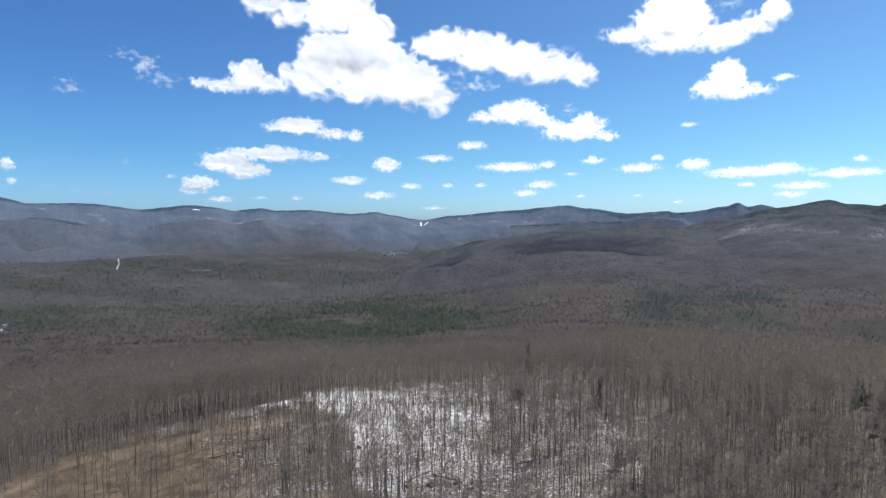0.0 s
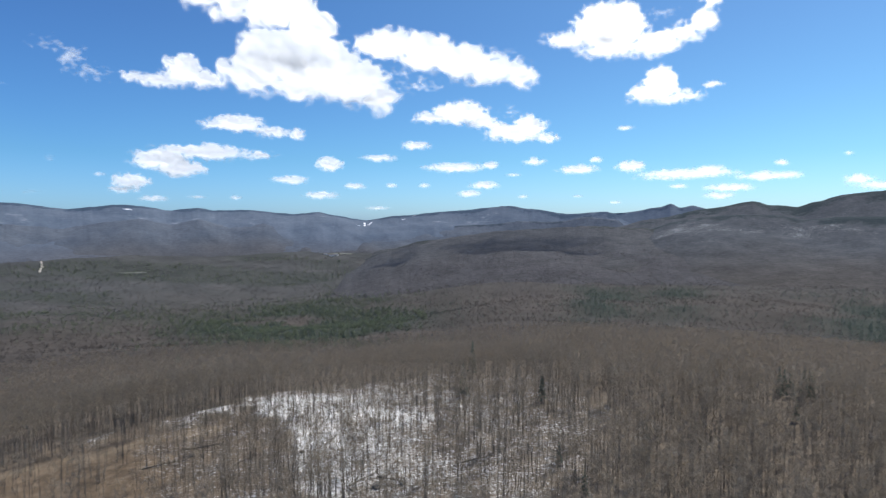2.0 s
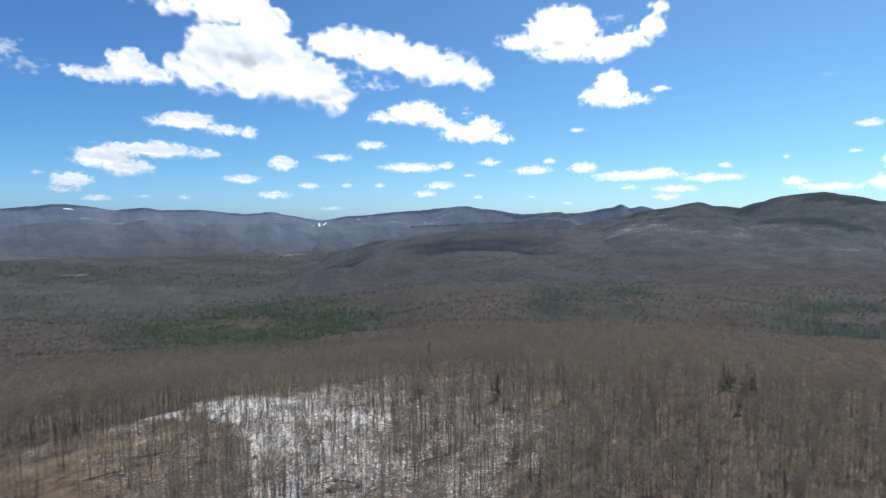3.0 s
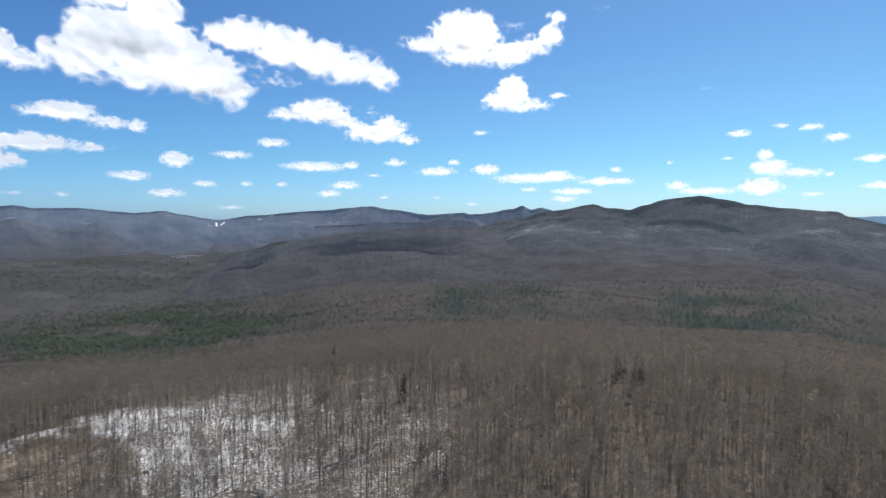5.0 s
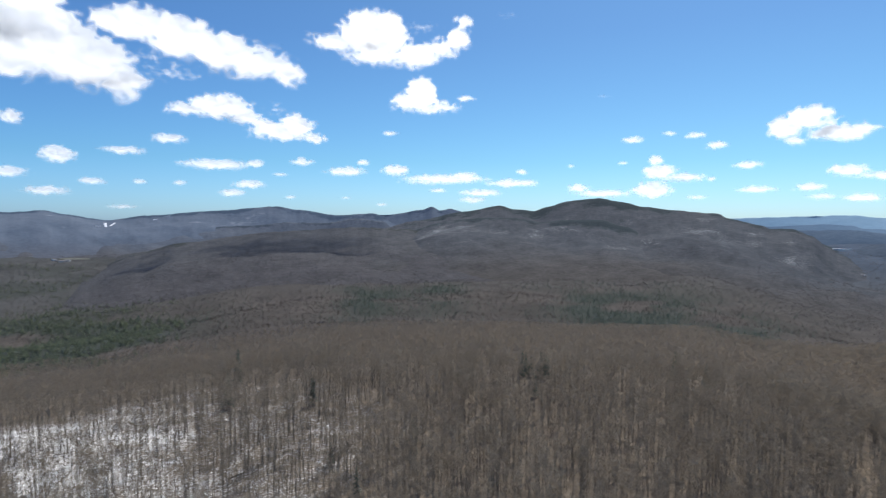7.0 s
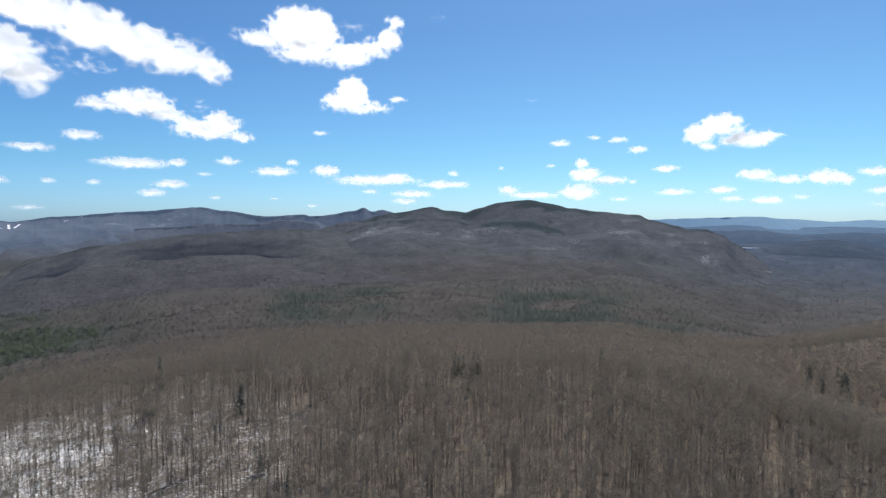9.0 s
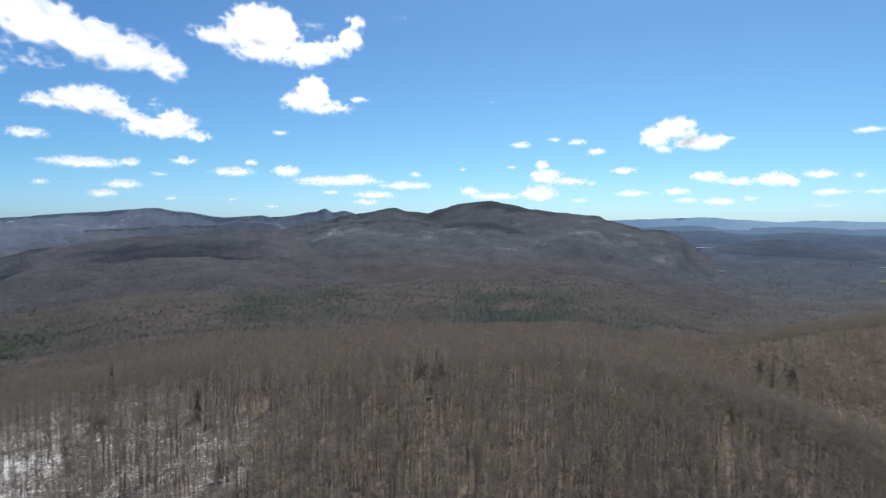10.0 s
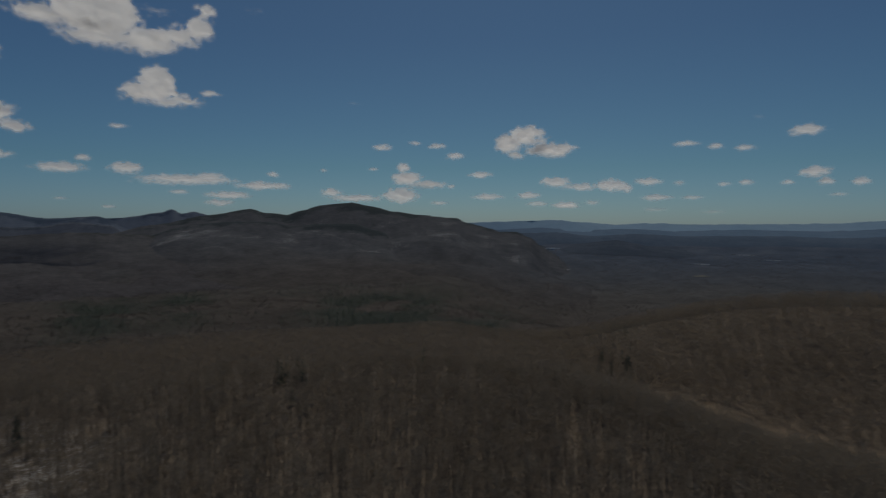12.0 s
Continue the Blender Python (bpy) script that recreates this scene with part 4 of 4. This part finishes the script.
GLASS = plain("dark_pane", (0.05, 0.06, 0.07), 0.2)


def build_house(az, dip, long=12.0, wide=8.0, turn=0.0):
    x, y, z = spot(az, dip)
    house = tagged(new("house"), "small white clapboard house with grey gable roof", "house", "houses in the valley")
    house.matrix_basis = pose(x, y, z - 0.3, 0, 0, az + turn)
    a, b = long / 2, wide / 2
    bm = bmesh.new()
    box(bm, -a, a, -b, b, 0, 4.6)
    for u in (-a + 0.01, a - 0.01):
        bm.faces.new([bm.verts.new(c) for c in ((u, -b, 4.6), (u, b, 4.6), (u, 0, 7.4))])
    part("wall", bm, PAINT, house)
    bm = bmesh.new()
    o = 0.6
    for sign in (-1, 1):
        lo, hi = (-a - o, sign * (b + o), 4.0), (-a - o, 0, 7.5)
        v = [bm.verts.new(c) for c in (lo, (a + o, *lo[1:]), (a + o, *hi[1:]), hi)]
        w = [bm.verts.new((c.co.x, c.co.y, c.co.z + 0.3)) for c in v]
        bm.faces.new(v)
        bm.faces.new(w)
        for i in range(4):
            bm.faces.new((v[i], v[(i + 1) % 4], w[(i + 1) % 4], w[i]))
    bmesh.ops.recalc_face_normals(bm, faces=bm.faces)
    part("roof", bm, ROOF, house)
    for u in (-0.6, 0.6):
        bm = bmesh.new()
        box(bm, u * a - 0.6, u * a + 0.6, -b - 0.05, -b, 1.4, 3.0)
        part("window", bm, GLASS, house)
    bm = bmesh.new()
    box(bm, -0.5, 0.5, -b - 0.06, -b, 0.2, 2.3)
    part("door", bm, ROOF, house)


STONE = plain("dark_granite", (0.13, 0.125, 0.12), 0.9, 0.35, 1.5)


def build_boulder(az, dip, size, seed):
    x, y, z = spot(az, dip)
    bm = bmesh.new()
    bmesh.ops.create_icosphere(bm, subdivisions=3, radius=1.0)
    for v in bm.verts:
        k = 1 + 0.45 * noise.noise(v.co * 1.3 + Vector((seed, 0, 0))) + 0.15 * noise.noise(v.co * 3.5 + Vector((0, seed, 0)))
        v.co = Vector((v.co.x * 1.25, v.co.y, v.co.z * 0.75)) * k * size
    me = bpy.data.meshes.new("boulder")
    bm.to_mesh(me)
    bm.free()
    me.materials.append(STONE)
    ob = tagged(new("boulder", me), "dark granite boulder standing out of the snow", "boulder", "boulders on the hilltop")
    ob.matrix_basis = pose(x, y, z + size * 0.3, 0, 0, seed * 57)


def build_log(az, dip, long, turn, seed):
    """A fallen trunk lying on the ground, with broken limb stubs."""
    x, y, z = spot(az, dip)
    c, sn = math.cos(radians(turn)), math.sin(radians(turn))
    line = []
    for k in range(7):
        u = (k / 6 - 0.5) * long
        px, py = x + c * u + 0.2 * math.sin(k * 1.7 + seed), y + sn * u
        line.append((px, py, float(height(np.array([px]), np.array([py]))[0]) + 0.28))
    pile = Pile()
    pile.add(*tube(line, [0.30, 0.28, 0.26, 0.22, 0.18, 0.12], 6))
    for k in (2, 3, 4, 5):
        a = Vector(line[k])
        b = a + Vector((-sn * (1 if k % 2 else -1) * 1.6, c * (1 if k % 2 else -1) * 1.6, 1.5 + 0.3 * k))
        pile.add(*tube([tuple(a), tuple(b)], [0.09], 4))
    v, f, m = pile.arrays()
    tagged(new("fallen_log", mesh_of("fallen_log", v, f, [BARK], True)), "dark fallen tree trunk lying on patchy snow", "log", "fallen trunks on the hilltop")


build_boulder(1.1, -24.8, 1.5, 1)
build_boulder(3.5, -24.9, 0.9, 2)
build_boulder(-1.4, -24.7, 0.7, 3)
build_boulder(18.1, -20.6, 1.0, 4)
build_boulder(8.3, -21.4, 0.8, 5)
build_log(2.2, -24.0, 15, 40, 1)
build_log(-0.6, -24.3, 13, -25, 2)
build_log(5.4, -20.5, 14, 70, 3)
build_log(17.0, -20.0, 16, 25, 4)
build_log(20.5, -20.9, 14, 32, 5)
build_log(-9.0, -22.5, 13, 10, 6)
build_log(13.5, -21.5, 13, 55, 7)
build_house(5.3, -3.42, 26, 12, 10)
build_house(4.9, -3.38, 18, 10, -20)
build_house(5.9, -3.3, 16, 10, 35)
build_house(37.0, -8.35, 13, 9, 15)
build_house(37.4, -8.6, 10, 7, -30)
build_house(-63.2, -4.1, 24, 12, 10)
build_house(-63.6, -4.05, 16, 10, -15)
flat_patch("field", "pale dry open field among valley woods", "field", MEADOW, 4.4, -3.2, 60, 14, seed=6, drape=True)
flat_patch("field", "pale dry open field among valley woods", "field", MEADOW, 22.5, -4.55, 55, 14, seed=7, drape=True)
flat_patch("field", "pale dry open field among valley woods", "field", MEADOW, 35.0, -3.0, 60, 12, seed=8, drape=True)
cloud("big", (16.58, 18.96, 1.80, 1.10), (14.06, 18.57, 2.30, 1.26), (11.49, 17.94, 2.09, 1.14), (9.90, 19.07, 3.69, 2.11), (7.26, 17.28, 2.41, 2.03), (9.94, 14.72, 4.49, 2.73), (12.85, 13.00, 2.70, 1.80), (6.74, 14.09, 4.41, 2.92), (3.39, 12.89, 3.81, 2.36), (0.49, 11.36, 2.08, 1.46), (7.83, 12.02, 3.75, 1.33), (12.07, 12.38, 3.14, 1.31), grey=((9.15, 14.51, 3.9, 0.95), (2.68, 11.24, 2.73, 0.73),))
cloud("med", (18.16, 13.02, 1.78, 1.46), (20.13, 12.00, 2.89, 0.73), (16.58, 12.39, 1.61, 0.89), (22.41, 12.06, 0.84, 0.57))
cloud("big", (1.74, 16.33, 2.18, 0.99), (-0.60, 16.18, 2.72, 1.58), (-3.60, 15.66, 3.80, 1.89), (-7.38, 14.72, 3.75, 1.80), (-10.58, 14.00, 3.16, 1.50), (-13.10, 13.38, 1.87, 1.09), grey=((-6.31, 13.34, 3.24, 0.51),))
cloud("wisp", (-3.33, 12.78, 2.18, 0.72), (-1.42, 13.92, 1.09, 0.61))
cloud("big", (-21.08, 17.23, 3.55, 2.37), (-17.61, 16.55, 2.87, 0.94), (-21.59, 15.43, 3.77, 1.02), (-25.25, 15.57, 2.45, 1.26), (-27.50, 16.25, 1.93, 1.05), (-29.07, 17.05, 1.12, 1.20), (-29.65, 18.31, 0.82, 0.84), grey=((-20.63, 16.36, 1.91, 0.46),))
cloud("wisp", (-25.63, 18.08, 1.50, 0.44))
cloud("med", (-25.77, 12.13, 1.68, 1.77), (-24.35, 11.41, 1.73, 0.95), (-27.75, 11.00, 1.63, 0.60), (-26.02, 10.70, 2.74, 0.42))
cloud("small", (-29.95, 11.81, 0.90, 0.36))
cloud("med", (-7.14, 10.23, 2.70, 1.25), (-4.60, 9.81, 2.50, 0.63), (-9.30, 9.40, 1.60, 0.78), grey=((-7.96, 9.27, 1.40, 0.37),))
cloud("med", (-13.77, 8.89, 1.66, 1.24), (-12.48, 8.21, 3.24, 0.89), (-10.90, 8.88, 1.69, 0.63), (-15.59, 7.74, 1.22, 0.57))
cloud("wisp", (-11.94, 10.35, 0.94, 0.62))
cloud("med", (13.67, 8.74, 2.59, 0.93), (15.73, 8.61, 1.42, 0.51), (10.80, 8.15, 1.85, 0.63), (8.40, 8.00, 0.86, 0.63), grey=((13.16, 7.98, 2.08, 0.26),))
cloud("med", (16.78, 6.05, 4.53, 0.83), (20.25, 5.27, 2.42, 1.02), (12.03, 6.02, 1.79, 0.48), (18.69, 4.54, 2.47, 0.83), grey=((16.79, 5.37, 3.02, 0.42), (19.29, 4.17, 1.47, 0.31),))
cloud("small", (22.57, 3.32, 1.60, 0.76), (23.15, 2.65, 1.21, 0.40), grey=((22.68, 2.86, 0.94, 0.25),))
cloud("wisp", (28.23, 13.90, 1.48, 0.45), (26.75, 13.17, 1.09, 1.01), (25.46, 12.16, 1.56, 0.65))
cloud("wisp", (32.37, 10.82, 0.94, 0.62))
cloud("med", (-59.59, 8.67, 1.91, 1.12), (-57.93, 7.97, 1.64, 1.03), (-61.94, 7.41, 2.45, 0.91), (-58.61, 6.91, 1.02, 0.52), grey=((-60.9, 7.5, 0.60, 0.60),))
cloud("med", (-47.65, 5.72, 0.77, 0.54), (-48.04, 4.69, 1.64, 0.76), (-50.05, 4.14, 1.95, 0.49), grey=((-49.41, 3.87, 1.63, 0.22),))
cloud("small", (-47.50, 3.06, 1.86, 0.82))
cloud("small", (-62.38, 4.33, 1.56, 0.62), (-64.70, 3.86, 1.89, 0.41), (-67.56, 3.99, 1.54, 0.69), (-68.56, 3.67, 0.89, 0.49))
cloud("small", (-70.85, 4.27, 1.37, 0.43))
cloud("small", (-45.66, 7.67, 1.10, 0.38))
cloud("small", (-48.83, 8.13, 0.71, 0.27))
cloud("small", (-50.99, 7.83, 0.91, 0.37))
cloud("small", (-52.72, 6.90, 0.96, 0.42))
cloud("small", (-74.00, 7.57, 1.20, 0.32))
cloud("small", (-76.46, 7.20, 0.76, 0.36), (-78.67, 6.93, 0.93, 0.35))
cloud("small", (20.8, 1.9, 1.2, 0.31))
cloud("small", (5.4, 5.3, 1.3, 0.81))
cloud("small", (9.1, 3.8, 1.9, 0.49))
cloud("small", (0.8, 6.0, 1.8, 0.43))
cloud("small", (-2.9, 7.2, 1.7, 0.48))
cloud("small", (-6.6, 5.1, 3.4, 0.54), (-10.1, 5.3, 1.0, 0.48))
cloud("small", (3.1, 3.3, 1.0, 0.38))
cloud("small", (6.3, 2.4, 1.7, 0.44))
cloud("small", (-0.5, 3.4, 0.6, 0.27))
cloud("small", (-3.6, 3.4, 0.6, 0.27))
cloud("small", (0.9, 1.2, 1.2, 0.22))
cloud("small", (-8.0, 2.6, 1.1, 0.38))
cloud("small", (-9.5, 3.4, 1.6, 0.43))
cloud("small", (-14.3, 5.6, 1.1, 0.47))
cloud("small", (-18.4, 4.8, 2.1, 0.52))
cloud("small", (-20.1, 5.7, 0.6, 0.36))
cloud("small", (-12.3, 4.4, 0.7, 0.21))
cloud("wisp", (-11.8, 15.8, 1.0, 0.34))
cloud("small", (-22.6, 8.5, 0.8, 0.29))
cloud("small", (-23.2, 5.0, 1.6, 0.60))
cloud("small", (-28.1, 4.2, 4.6, 0.53), (-26.4, 3.9, 2.8, 0.29), (-29.8, 4.5, 1.7, 0.43))
cloud("small", (-34.5, 3.8, 2.8, 0.45))
cloud("small", (-31.5, 2.9, 2.1, 0.42))
cloud("small", (-27.3, 3.1, 0.9, 0.24))
cloud("small", (-30.7, 2.2, 1.3, 0.38))
cloud("small", (-35.4, 4.9, 0.6, 0.31))
cloud("small", (36.6, 4.4, 0.6, 0.52))
cloud("small", (36.3, 3.1, 0.4, 0.31))
cloud("small", (14.0, 2.1, 0.5, 0.21))
cloud("small", (17.3, 2.1, 0.8, 0.16))
cloud("small", (-21.8, 1.7, 0.6, 0.20))
cloud("small", (-18.4, 2.3, 0.5, 0.16))
cloud("small", (-13.2, 2.3, 0.5, 0.21))
cloud("small", (-55.2, 5.1, 1.3, 0.40))
cloud("small", (-55.9, 3.0, 1.7, 0.36))
cloud("small", (-51.2, 2.4, 0.9, 0.24))
cloud("small", (-52.3, 4.0, 0.5, 0.28))
cloud("wisp", (-42.9, 11.7, 0.8, 0.19))
cloud("small", (-40.8, 3.3, 1.2, 0.46), (-43.0, 2.8, 2.9, 0.41))
cloud("small", (-44.8, 5.6, 0.5, 0.20))
cloud("small", (-40.1, 5.4, 0.4, 0.21))
cloud("small", (-59.8, 3.1, 1.3, 0.40))
cloud("small", (-63.4, 2.1, 1.4, 0.29))
cloud("small", (-83.3, 8.1, 1.4, 0.55))
cloud("wisp", (-79.8, 9.5, 0.6, 0.23))
cloud("small", (-83.9, 4.7, 1.3, 0.55), (-84.7, 3.9, 0.7, 0.41))
cloud("small", (-87.0, 3.8, 0.7, 0.36))
cloud("small", (-82.0, 3.9, 0.6, 0.28))
cloud("small", (-78.8, 4.0, 0.7, 0.29))
cloud("small", (-77.2, 3.9, 0.6, 0.25))
cloud("small", (-85.6, 2.8, 0.8, 0.18))
cloud("wisp", (-33.8, 19.1, 0.9, 0.27))
cloud("wisp", (31.9, 2.5, 0.9, 0.22))
cloud("wisp", (29.4, 2.3, 0.9, 0.22))
cloud("small", (24.9, 3.9, 0.4, 0.20))
cloud("wisp", (28.3, 5.0, 0.5, 0.25))
cloud("small", (-60.69, 2.28, 1.20, 0.31), opaque=0.75)
cloud("small", (-63.39, 2.20, 1.45, 0.41), opaque=0.70)
cloud("small", (-65.80, 2.38, 0.93, 0.30), opaque=0.60)
cloud("small", (-71.46, 1.71, 1.10, 0.24), opaque=0.40)
cloud("small", (-76.22, 1.46, 1.07, 0.18), opaque=0.40)
cloud("small", (-73.52, 4.08, 0.61, 0.28), opaque=0.70)
cloud("small", (-71.57, 2.81, 1.52, 0.38), opaque=0.90)
cloud("small", (-74.59, 2.78, 1.03, 0.28), opaque=0.80)
# Out of view overhead: an added cloud that shades the foothill.
cloud("med", (-27.2, 26.2, 4.2, 3.0), (-30.2, 26.6, 3.4, 2.4), (-24.7, 25.6, 3.0, 2.0), (-20.4, 27.6, 2.0, 2.4), away=4165.0, deep=150.0, opaque=0.5)
